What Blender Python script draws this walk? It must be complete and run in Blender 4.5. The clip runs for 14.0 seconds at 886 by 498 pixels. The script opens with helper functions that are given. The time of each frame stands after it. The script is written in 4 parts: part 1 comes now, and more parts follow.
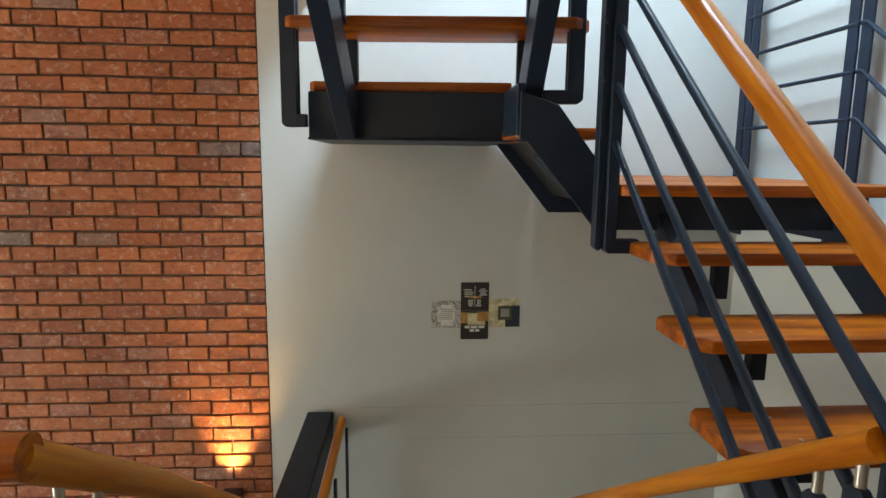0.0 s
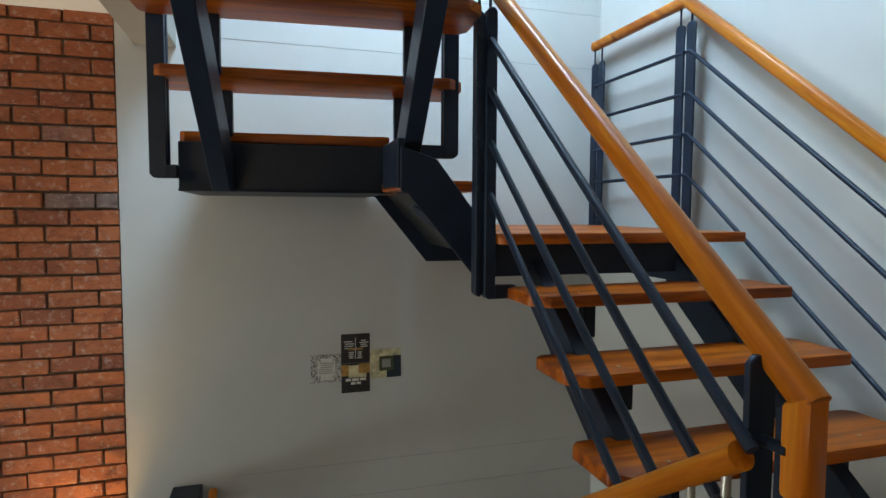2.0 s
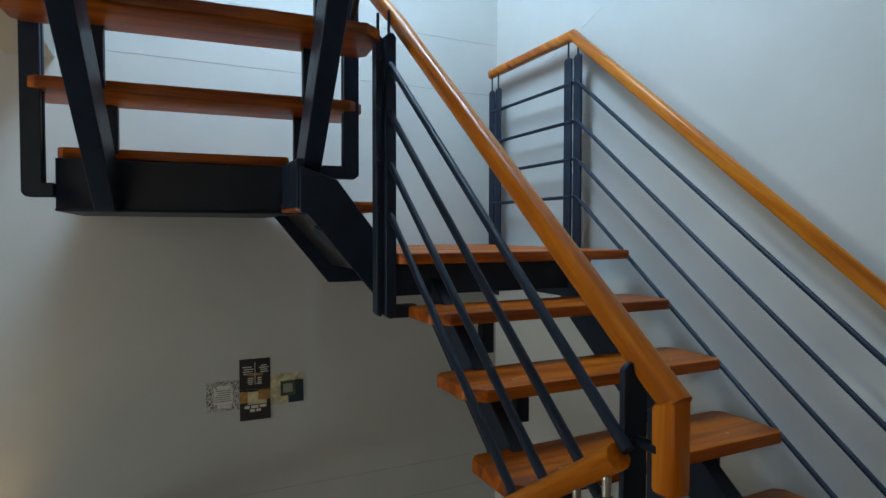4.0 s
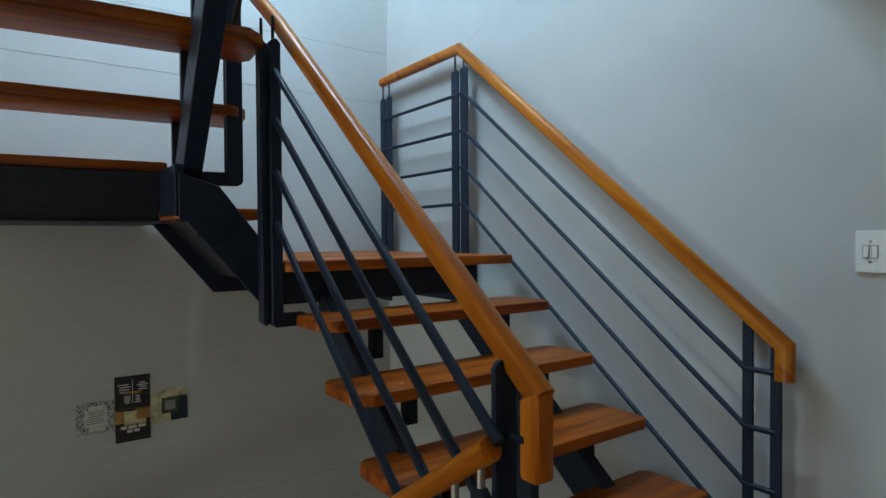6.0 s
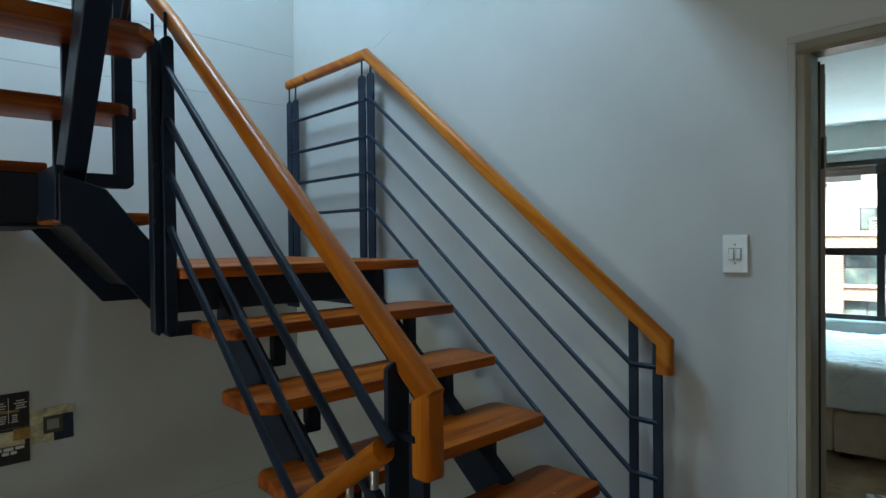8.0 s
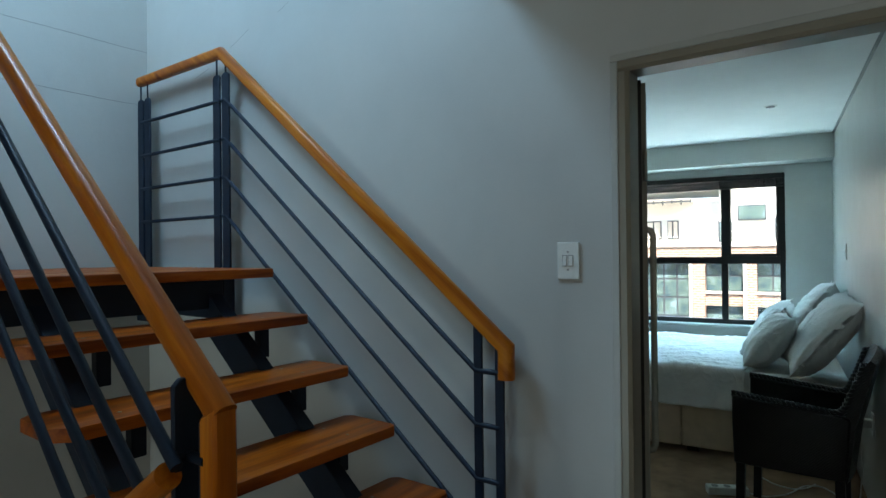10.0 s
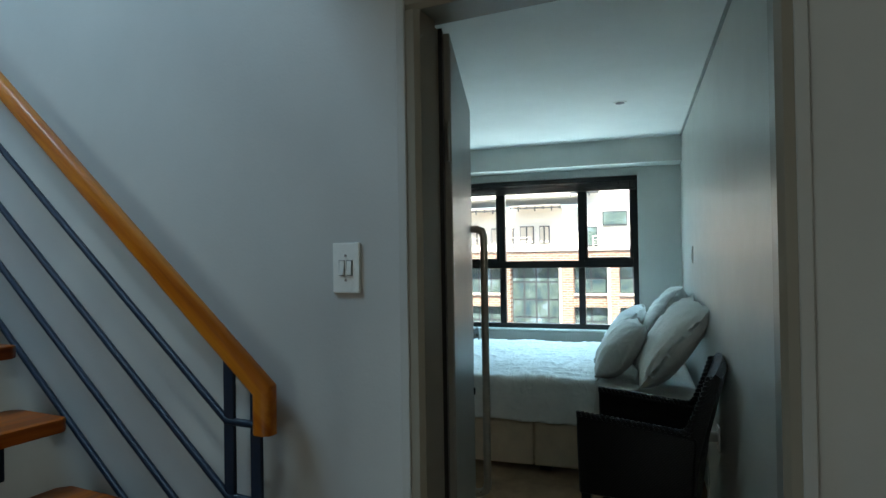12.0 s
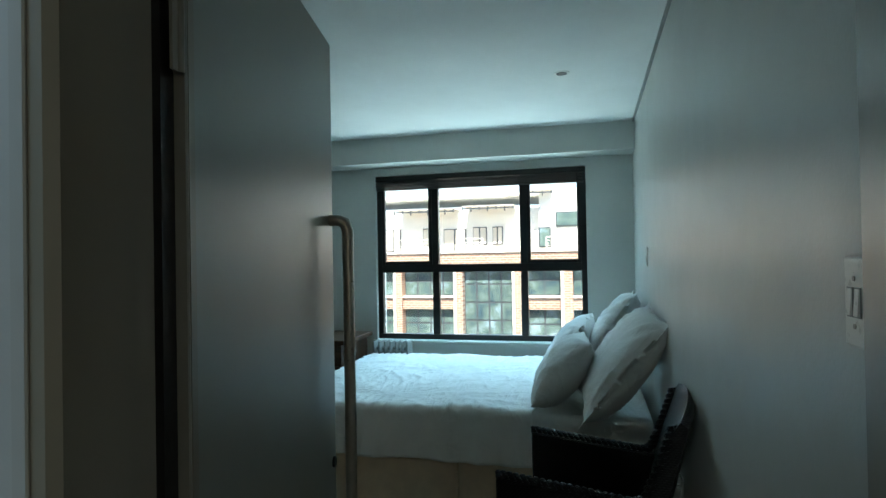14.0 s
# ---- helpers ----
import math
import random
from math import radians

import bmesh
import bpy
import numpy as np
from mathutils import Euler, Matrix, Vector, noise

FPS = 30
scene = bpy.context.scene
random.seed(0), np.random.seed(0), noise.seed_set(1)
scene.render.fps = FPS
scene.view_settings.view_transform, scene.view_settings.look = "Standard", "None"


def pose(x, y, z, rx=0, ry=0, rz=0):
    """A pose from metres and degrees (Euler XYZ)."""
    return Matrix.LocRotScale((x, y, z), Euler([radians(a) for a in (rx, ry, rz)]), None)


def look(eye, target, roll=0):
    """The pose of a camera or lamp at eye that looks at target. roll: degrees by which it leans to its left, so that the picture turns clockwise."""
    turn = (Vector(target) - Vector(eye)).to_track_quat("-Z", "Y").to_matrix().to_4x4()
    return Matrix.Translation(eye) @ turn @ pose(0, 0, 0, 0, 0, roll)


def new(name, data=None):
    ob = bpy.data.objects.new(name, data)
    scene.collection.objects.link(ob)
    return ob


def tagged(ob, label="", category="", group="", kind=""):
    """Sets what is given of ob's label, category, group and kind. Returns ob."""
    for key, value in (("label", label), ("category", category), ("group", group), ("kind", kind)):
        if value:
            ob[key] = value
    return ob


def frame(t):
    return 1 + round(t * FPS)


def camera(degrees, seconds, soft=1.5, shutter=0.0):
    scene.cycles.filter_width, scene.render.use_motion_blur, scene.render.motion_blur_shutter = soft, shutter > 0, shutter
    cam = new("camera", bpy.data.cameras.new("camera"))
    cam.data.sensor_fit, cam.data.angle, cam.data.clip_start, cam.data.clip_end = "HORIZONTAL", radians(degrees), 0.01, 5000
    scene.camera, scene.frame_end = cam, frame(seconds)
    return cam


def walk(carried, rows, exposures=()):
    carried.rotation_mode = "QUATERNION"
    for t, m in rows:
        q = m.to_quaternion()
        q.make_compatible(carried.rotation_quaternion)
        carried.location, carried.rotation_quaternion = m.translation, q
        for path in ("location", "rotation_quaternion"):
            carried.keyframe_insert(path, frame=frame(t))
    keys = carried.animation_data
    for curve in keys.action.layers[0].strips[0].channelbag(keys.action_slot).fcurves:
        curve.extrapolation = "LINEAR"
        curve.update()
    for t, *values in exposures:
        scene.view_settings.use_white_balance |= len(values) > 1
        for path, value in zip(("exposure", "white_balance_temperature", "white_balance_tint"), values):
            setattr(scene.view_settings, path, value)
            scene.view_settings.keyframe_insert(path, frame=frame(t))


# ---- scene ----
cam = camera(74.3, 14.0)
PATH = [
    (0, (0.606, 0.290, 1.508), (0.735, 2.263, 1.205), 0.6),
    (0.5, (0.572, 0.28, 1.511), (0.84, 2.247, 1.268), 0.5),
    (1, (0.555, 0.274, 1.512), (0.941, 2.228, 1.319), 0.5),
    (1.5, (0.546, 0.272, 1.512), (1.035, 2.205, 1.353), 0.4),
    (2, (0.546, 0.272, 1.511), (1.114, 2.187, 1.381), 0.3),
    (2.5, (0.546, 0.268, 1.512), (1.194, 2.157, 1.403), 0.1),
    (3, (0.548, 0.259, 1.512), (1.273, 2.121, 1.421), 0.1),
    (5.5, (0.575, 0.195, 1.510), (1.655, 1.881, 1.475), -0.3),
    (6, (0.577, 0.180, 1.514), (1.735, 1.809, 1.474), -0.4),
    (6.5, (0.583, 0.168, 1.513), (1.803, 1.754, 1.482), -0.4),
    (7, (0.589, 0.158, 1.510), (1.866, 1.698, 1.488), -0.5),
    (7.5, (0.597, 0.145, 1.511), (1.926, 1.640, 1.488), -0.6),
    (9.8, (0.720, 0.035, 1.500), (2.300, 1.262, 1.504), -0.5),
    (10, (0.763, 0.017, 1.497), (2.369, 1.208, 1.507), -0.6),
    (10.5, (0.875, -0.021, 1.494), (2.539, 1.088, 1.513), -0.7),
    (11, (1.016, -0.026, 1.488), (2.730, 1.001, 1.504), -0.7),
    (11.5, (1.193, 0.002, 1.492), (2.962, 0.936, 1.510), -0.8),
    (12, (1.395, 0.019, 1.490), (3.203, 0.875, 1.512), -0.9),
    (12.5, (1.605, 0.025, 1.494), (3.442, 0.818, 1.513), -0.8),
    (13, (1.800, 0.028, 1.489), (3.648, 0.792, 1.511), -0.8),
    (13.5, (2.003, 0.050, 1.489), (3.860, 0.793, 1.513), -0.8),
    (14, (2.185, 0.064, 1.492), (4.049, 0.789, 1.516), -1.0),
]
EXPOSURES = [(0.0, 3.6, 7550, 14), (1.5, 3.2, 7050, 13), (3.0, 2.8, 6800, 12), (6.5, 2.42, 6650, 9), (8.7, 2.18, 6400, 5), (10.0, 1.95, 6200, 4), (12.0, 1.77, 6350, 4), (13.0, 1.72, 6350, 3), (14.0, 1.68, 6200, 1)]
walk(cam, [(t, look(eye, target, roll)) for t, eye, target, roll in PATH], EXPOSURES)

# ---------------------------------------------------------------- light
FLOOR = 0.03
world = bpy.data.worlds.new("sky")
world.use_nodes = True
scene.world = world
wn = world.node_tree.nodes
sky = wn.new("ShaderNodeTexSky")
sky.sky_type, sky.sun_disc, sky.sun_elevation, sky.sun_rotation = "NISHITA", False, radians(52), radians(215)
world.node_tree.links.new(sky.outputs[0], wn["Background"].inputs[0])
wn["Background"].inputs[1].default_value = 0.15


def lamp(name, kind, m, energy, color, size=0.1, size_y=0.0, angle=0.0, blend=0.3):
    d = bpy.data.lights.new(name, kind)
    d.energy, d.color = energy, color
    if kind == "AREA":
        d.shape, d.size, d.size_y = "RECTANGLE", size, size_y
    elif kind == "SUN":
        d.angle = radians(angle)
    else:
        d.shadow_soft_size = size
        if kind == "SPOT":
            d.spot_size, d.spot_blend = radians(angle), blend
    ob = new(name, d)
    ob.matrix_world = m
    return ob


TH = radians(6.9)
ROOM = Matrix.Translation((2.72, -0.178, 0)) @ Matrix.Rotation(TH, 4, "Z")  # bedroom: u along its long wall, v across


def room(u, v, z):
    return ROOM @ Vector((u, v, z))


lamp("sun", "SUN", look((0, 0, 20), (13, 4, 4)), 5.0, (1, 0.94, 0.85), angle=0.5)
SKY = (0.65, 1.75, 2.1, 3.2)
lamp("skylight_daylight", "AREA", look((1.2, 2.65, 4.33), (1.4, 2.65, 0)), 21.5, (0.47, 0.73, 1.0), 1.05, 1.05)
# Added fill for the light from the left; its window is made up.
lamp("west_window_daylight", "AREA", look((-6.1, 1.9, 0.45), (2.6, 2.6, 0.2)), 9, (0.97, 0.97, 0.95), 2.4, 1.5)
# Fill lamp added below floor level to brighten the walls under the stair.
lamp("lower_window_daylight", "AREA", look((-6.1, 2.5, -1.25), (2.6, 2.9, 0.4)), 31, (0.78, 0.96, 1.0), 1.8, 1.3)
# Warm frontal fill added behind the landing, with no known window.
lamp("landing_window_daylight", "AREA", look((-1.1, -2.18, 1.6), (-0.9, 2, 0.0)), 4.6, (1.0, 0.88, 0.70), 1.55, 1.35)
lamp("window_daylight", "AREA", look(room(5.6, 1.27, 3.45), room(3.0, 1.27, 0.8)), 98, (0.41, 0.74, 1.0), 3.0, 1.6)
# Added lamp hidden below the sill, standing in for light bounced off the street.
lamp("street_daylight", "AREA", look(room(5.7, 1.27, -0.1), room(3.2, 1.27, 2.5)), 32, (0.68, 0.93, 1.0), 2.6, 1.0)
lamp("sconce_light", "SPOT", look((-0.43, 3.585, -0.45), (-0.43, 3.622, -0.16)), 10.0, (1, 0.62, 0.24), 0.03, angle=72, blend=1.0)
lamp("landing_downlight", "SPOT", look((0.2, -0.9, 2.46), (0.2, -0.85, 0)), 0.9, (1, 0.80, 0.58), 0.05, angle=130, blend=0.8)


# ---------------------------------------------------------------- materials
def nodes_of(name, base, rough=0.5, metal=0.0, spec=0.5):
    m = bpy.data.materials.new(name)
    m.use_nodes = True
    nt = m.node_tree
    b = nt.nodes["Principled BSDF"]
    b.inputs["Base Color"].default_value = (*base, 1)
    b.inputs["Roughness"].default_value = rough
    b.inputs["Metallic"].default_value = metal
    b.inputs["Specular IOR Level"].default_value = spec
    return m, nt, b


def node(nt, kind, **values):
    n = nt.nodes.new(kind)
    for k, v in values.items():
        n.inputs[k.replace("_", " ")].default_value = v
    return n


def coords(nt, scale=(1, 1, 1), world_space=False):
    t = nt.nodes.new("ShaderNodeTexCoord")
    m = nt.nodes.new("ShaderNodeMapping")
    m.inputs["Scale"].default_value = scale
    if world_space:
        g = nt.nodes.new("ShaderNodeNewGeometry")
        nt.links.new(g.outputs["Position"], m.inputs[0])
    else:
        nt.links.new(t.outputs["Object"], m.inputs[0])
    return m.outputs[0]


def noise_tex(nt, vec, scale, detail=4.0, rough=0.55, distort=0.0):
    n = node(nt, "ShaderNodeTexNoise", Scale=scale, Detail=detail, Roughness=rough, Distortion=distort)
    nt.links.new(vec, n.inputs["Vector"])
    return n.outputs["Fac"]


def ramp(nt, fac, stops):
    r = nt.nodes.new("ShaderNodeValToRGB")
    el = r.color_ramp.elements
    while len(el) < len(stops):
        el.new(0.5)
    for e, (p, c) in zip(el, stops):
        e.position, e.color = p, (*c, 1)
    nt.links.new(fac, r.inputs[0])
    return r.outputs[0]


def mix(nt, fac, a, b, mode="MIX"):
    m = nt.nodes.new("ShaderNodeMix")
    m.data_type, m.blend_type = "RGBA", mode
    for sock, v in ((m.inputs[0], fac), (m.inputs[6], a), (m.inputs[7], b)):
        if isinstance(v, bpy.types.NodeSocket):
            nt.links.new(v, sock)
        elif isinstance(v, tuple):
            sock.default_value = (*v, 1)
        else:
            sock.default_value = v
    return m.outputs[2]


def bump(nt, b, height, strength=0.2, distance=0.01):
    n = node(nt, "ShaderNodeBump", Strength=strength, Distance=distance)
    nt.links.new(height, n.inputs["Height"])
    nt.links.new(n.outputs[0], b.inputs["Normal"])


def plain(name, base, rough=0.5, metal=0.0, vary=0.12, scale=9.0, bump_scale=160.0, bump_strength=0.08, rough_vary=0.12, spec=0.5):
    """A painted or moulded surface with faint blotches, uneven gloss and fine relief."""
    m, nt, b = nodes_of(name, base, rough, metal, spec)
    vec = coords(nt, world_space=True)
    big = noise_tex(nt, vec, scale)
    dark = tuple(c * (1 - vary) for c in base)
    light = tuple(min(1, c * (1 + vary * 0.6)) for c in base)
    nt.links.new(ramp(nt, big, [(0.3, dark), (0.7, light)]), b.inputs["Base Color"])
    fine = noise_tex(nt, vec, bump_scale, 3)
    r = nt.nodes.new("ShaderNodeMapRange")
    r.inputs["To Min"].default_value, r.inputs["To Max"].default_value = rough - rough_vary, min(1, rough + rough_vary)
    nt.links.new(noise_tex(nt, vec, scale * 2.3), r.inputs[0])
    nt.links.new(r.outputs[0], b.inputs["Roughness"])
    bump(nt, b, fine, bump_strength, 0.004)
    return m


def plaster(name, base, rough=0.42):
    m, nt, b = nodes_of(name, base, rough)
    vec = coords(nt, world_space=True)
    patch = noise_tex(nt, vec, 1.7, 6, 0.6)
    col = ramp(nt, patch, [(0.25, tuple(c * 0.93 for c in base)), (0.75, tuple(min(1, c * 1.04) for c in base))])
    scuff = noise_tex(nt, coords(nt, (1, 1, 0.8), True), 2.6, 8, 0.7)
    col = mix(nt, 0.06, col, ramp(nt, scuff, [(0.35, (0.5, 0.48, 0.44)), (0.6, (1, 1, 1))]), "MULTIPLY")
    nt.links.new(col, b.inputs["Base Color"])
    r = nt.nodes.new("ShaderNodeMapRange")
    r.inputs["To Min"].default_value, r.inputs["To Max"].default_value = rough - 0.08, rough + 0.14
    nt.links.new(noise_tex(nt, vec, 6, 5), r.inputs[0])
    nt.links.new(r.outputs[0], b.inputs["Roughness"])
    h = nt.nodes.new("ShaderNodeMath")
    h.operation = "MULTIPLY_ADD"
    nt.links.new(noise_tex(nt, vec, 18, 5), h.inputs[0])
    h.inputs[1].default_value = 2.2
    nt.links.new(noise_tex(nt, vec, 130, 3), h.inputs[2])
    bump(nt, b, h.outputs[0], 0.12, 0.004)
    return m


def wood(name, dark, mid, light, axis=0, rough=0.28, ring=1.0):
    """Varnished pine: long grain along one axis, knots, a coat of lacquer."""
    m, nt, b = nodes_of(name, mid, rough)
    stretch = [11.0, 11.0, 11.0]
    stretch[axis] = 0.75
    info = nt.nodes.new("ShaderNodeObjectInfo")
    tc = nt.nodes.new("ShaderNodeTexCoord")
    add = nt.nodes.new("ShaderNodeVectorMath")
    add.operation = "MULTIPLY_ADD"
    nt.links.new(info.outputs["Random"], add.inputs[0])
    add.inputs[1].default_value = (7, 11, 5)
    nt.links.new(tc.outputs["Object"], add.inputs[2])
    mp = nt.nodes.new("ShaderNodeMapping")
    mp.inputs["Scale"].default_value = stretch
    nt.links.new(add.outputs[0], mp.inputs[0])
    grain = noise_tex(nt, mp.outputs[0], 1.6 * ring, 5, 0.6, 0.35)
    col = ramp(nt, grain, [(0.28, dark), (0.47, mid), (0.58, light), (0.75, mid)])
    fine_s = [60.0, 60.0, 60.0]
    fine_s[axis] = 2.5
    mp2 = nt.nodes.new("ShaderNodeMapping")
    mp2.inputs["Scale"].default_value = fine_s
    nt.links.new(add.outputs[0], mp2.inputs[0])
    fine = noise_tex(nt, mp2.outputs[0], 2.0, 3, 0.6)
    col = mix(nt, 0.35, col, ramp(nt, fine, [(0.3, (0.55, 0.42, 0.32)), (0.65, (1, 1, 1))]), "MULTIPLY")
    vor = node(nt, "ShaderNodeTexVoronoi", Scale=1.15)
    ks = [2.6, 2.6, 2.6]
    ks[axis] = 1.4
    mp3 = nt.nodes.new("ShaderNodeMapping")
    mp3.inputs["Scale"].default_value = ks
    nt.links.new(add.outputs[0], mp3.inputs[0])
    nt.links.new(mp3.outputs[0], vor.inputs["Vector"])
    knot = ramp(nt, vor.outputs["Distance"], [(0.03, (0.30, 0.14, 0.06)), (0.075, (1, 1, 1))])
    col = mix(nt, 0.8, col, knot, "MULTIPLY")
    tone = nt.nodes.new("ShaderNodeMapRange")
    tone.inputs["To Min"].default_value, tone.inputs["To Max"].default_value = 0.84, 1.1
    nt.links.new(info.outputs["Random"], tone.inputs[0])
    hsv = nt.nodes.new("ShaderNodeHueSaturation")
    nt.links.new(tone.outputs[0], hsv.inputs["Value"])
    nt.links.new(col, hsv.inputs["Color"])
    nt.links.new(hsv.outputs[0], b.inputs["Base Color"])
    b.inputs["Coat Weight"].default_value = 0.06
    b.inputs["Specular IOR Level"].default_value = 0.22
    b.inputs["Coat Roughness"].default_value = 0.18
    r = nt.nodes.new("ShaderNodeMapRange")
    r.inputs["To Min"].default_value, r.inputs["To Max"].default_value = rough - 0.06, rough + 0.2
    nt.links.new(grain, r.inputs[0])
    nt.links.new(r.outputs[0], b.inputs["Roughness"])
    bump(nt, b, fine, 0.08, 0.003)
    return m


PLASTER = plaster("grey_plaster", (0.50, 0.50, 0.47), 0.5)
PLASTER_BED = plaster("bedroom_plaster", (0.60, 0.60, 0.555), 0.34)
CEILING = plaster("ceiling_paint", (0.78, 0.78, 0.75), 0.7)
STEEL = plain("blue_grey_steel_paint", (0.010, 0.018, 0.034), 0.46, 0.0, 0.25, 7, 90, 0.10, 0.08, 0.24)
BLACK_METAL = plain("black_aluminium", (0.012, 0.011, 0.011), 0.35, 0.0, 0.2, 20, 200, 0.05)
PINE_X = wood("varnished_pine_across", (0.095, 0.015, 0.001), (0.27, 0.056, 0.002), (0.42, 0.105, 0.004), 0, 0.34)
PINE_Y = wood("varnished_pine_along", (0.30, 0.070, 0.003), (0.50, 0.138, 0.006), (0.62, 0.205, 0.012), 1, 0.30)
PINE_Z = wood("varnished_pine_upright", (0.32, 0.075, 0.004), (0.50, 0.140, 0.008), (0.60, 0.205, 0.016), 2, 0.24)
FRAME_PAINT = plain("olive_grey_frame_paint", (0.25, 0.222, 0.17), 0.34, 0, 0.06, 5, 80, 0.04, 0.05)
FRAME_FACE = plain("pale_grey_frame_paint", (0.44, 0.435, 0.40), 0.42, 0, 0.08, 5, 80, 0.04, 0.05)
# White enamel darkened so that its colour carries the heater's backlit shade.
HEATER_ENAMEL = plain("shade_greyed_enamel", (0.30, 0.30, 0.28), 0.4, 0, 0.06, 20, 200, 0.03)
DOOR_PAINT = plain("grey_door_paint", (0.27, 0.265, 0.225), 0.36, 0, 0.05, 2, 150, 0.03, 0.03)
WHITE_PLASTIC = plain("white_switch_plastic", (0.78, 0.78, 0.72), 0.3, 0, 0.04, 30, 300, 0.02)
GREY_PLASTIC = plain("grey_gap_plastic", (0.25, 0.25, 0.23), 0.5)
SCREW = plain("dull_steel_screw", (0.35, 0.33, 0.30), 0.35, 0.9, 0.3, 60)
BRUSHED = plain("pale_satin_metal", (0.45, 0.42, 0.36), 0.32, 0.7, 0.1, 30)
CARPET = plain("brown_floor_covering", (0.34, 0.22, 0.13), 0.95, 0, 0.35, 6, 420, 0.6, 0.04)
TILE = plain("landing_floor_covering", (0.16, 0.12, 0.09), 0.6, 0, 0.25, 5, 200, 0.2)


def cotton():
    """Washed white cotton: weave, soft hollows and pressed-in creases."""
    m, nt, b = nodes_of("white_cotton", (0.81, 0.80, 0.77), 0.9)
    vec = coords(nt)
    nt.links.new(ramp(nt, noise_tex(nt, vec, 7, 4), [(0.3, (0.77, 0.76, 0.73)), (0.7, (0.83, 0.82, 0.79))]), b.inputs["Base Color"])
    total = None
    for scale, stretch, weight in ((2.6, (1, 2.6, 1.6), 1.0), (5.5, (2.6, 0.7, 1.2), 0.5), (300.0, (1, 1, 1), 0.03)):
        n = noise_tex(nt, coords(nt, stretch), scale, 2, 0.5, 1.2)
        fold = nt.nodes.new("ShaderNodeMath")
        fold.operation = "SUBTRACT"
        nt.links.new(n, fold.inputs[0])
        fold.inputs[1].default_value = 0.5
        a = nt.nodes.new("ShaderNodeMath")
        a.operation = "ABSOLUTE"
        nt.links.new(fold.outputs[0], a.inputs[0])
        p = nt.nodes.new("ShaderNodeMath")
        p.operation = "POWER"
        nt.links.new(a.outputs[0], p.inputs[0])
        p.inputs[1].default_value = 0.6
        k = nt.nodes.new("ShaderNodeMath")
        k.operation = "MULTIPLY_ADD"
        nt.links.new(p.outputs[0], k.inputs[0])
        k.inputs[1].default_value = -weight
        if total is not None:
            nt.links.new(total, k.inputs[2])
        else:
            k.inputs[2].default_value = 1.0
        total = k.outputs[0]
    bump(nt, b, total, 0.28, 0.03)
    return m


LINEN = cotton()
BASE_CLOTH = plain("cream_bed_base_cloth", (0.72, 0.58, 0.42), 0.9, 0, 0.08, 12, 500, 0.3, 0.05)
MORTAR = plain("brown_mortar", (0.14, 0.092, 0.062), 0.95, 0, 0.3, 30, 260, 0.5, 0.04)
DARK_WOOD = wood("dark_stained_wood", (0.030, 0.017, 0.010), (0.055, 0.030, 0.017), (0.085, 0.045, 0.025), 1, 0.35)


def brick_material():
    m, nt, b = nodes_of("red_clay_brick", (0.42, 0.12, 0.05), 0.85)
    info = nt.nodes.new("ShaderNodeObjectInfo")
    geo = nt.nodes.new("ShaderNodeNewGeometry")
    tone = ramp(nt, info.outputs["Random"], [(0.0, (0.26, 0.070, 0.030)), (0.25, (0.34, 0.096, 0.034)), (0.6, (0.42, 0.125, 0.042)), (0.93, (0.36, 0.104, 0.038)), (0.965, (0.33, 0.125, 0.075)), (1.0, (0.20, 0.13, 0.105))])
    vec = coords(nt, world_space=True)
    flame = noise_tex(nt, vec, 9, 6, 0.65, 0.6)
    col = mix(nt, 0.75, tone, ramp(nt, flame, [(0.30, (0.45, 0.38, 0.38)), (0.47, (0.95, 0.95, 0.95)), (0.6, (1, 1, 1)), (0.72, (0.92, 0.80, 0.74))]), "MULTIPLY")
    soot = noise_tex(nt, coords(nt, (1, 1, 2.4), True), 22, 5, 0.7)
    col = mix(nt, 0.6, col, ramp(nt, soot, [(0.28, (0.25, 0.19, 0.18)), (0.50, (1, 1, 1))]), "MULTIPLY")
    lime = noise_tex(nt, vec, 34, 4, 0.7)
    col = mix(nt, ramp(nt, lime, [(0.54, (0, 0, 0)), (0.76, (0.5, 0.5, 0.5))]), col, (0.62, 0.50, 0.42))
    nt.links.new(col, b.inputs["Base Color"])
    bump(nt, b, noise_tex(nt, vec, 75, 6, 0.7), 0.5, 0.006)
    return m


BRICK = brick_material()

GLASS, gnt, gb = nodes_of("clear_glass", (1, 1, 1), 0.0)
gb.inputs["Transmission Weight"].default_value = 1.0
gb.inputs["IOR"].default_value = 1.45


# ---------------------------------------------------------------- builders
def box(bm, x0, x1, y0, y1, z0, z1, bevel=0.0, seg=1, m=None):
    r = bmesh.ops.create_cube(bm, size=1)
    vs = r["verts"]
    bmesh.ops.transform(bm, matrix=Matrix.Translation(((x0 + x1) / 2, (y0 + y1) / 2, (z0 + z1) / 2)) @ Matrix.Diagonal((x1 - x0, y1 - y0, z1 - z0, 1)), verts=vs)
    if bevel:
        es = list({e for v in vs for e in v.link_edges})
        r = bmesh.ops.bevel(bm, geom=es, offset=bevel, segments=seg, profile=0.6, affect="EDGES")
        vs = list({v for f in r["faces"] for v in f.verts} | {v for v in vs if v.is_valid})
    if m is not None:
        bmesh.ops.transform(bm, matrix=m, verts=vs)
    return vs


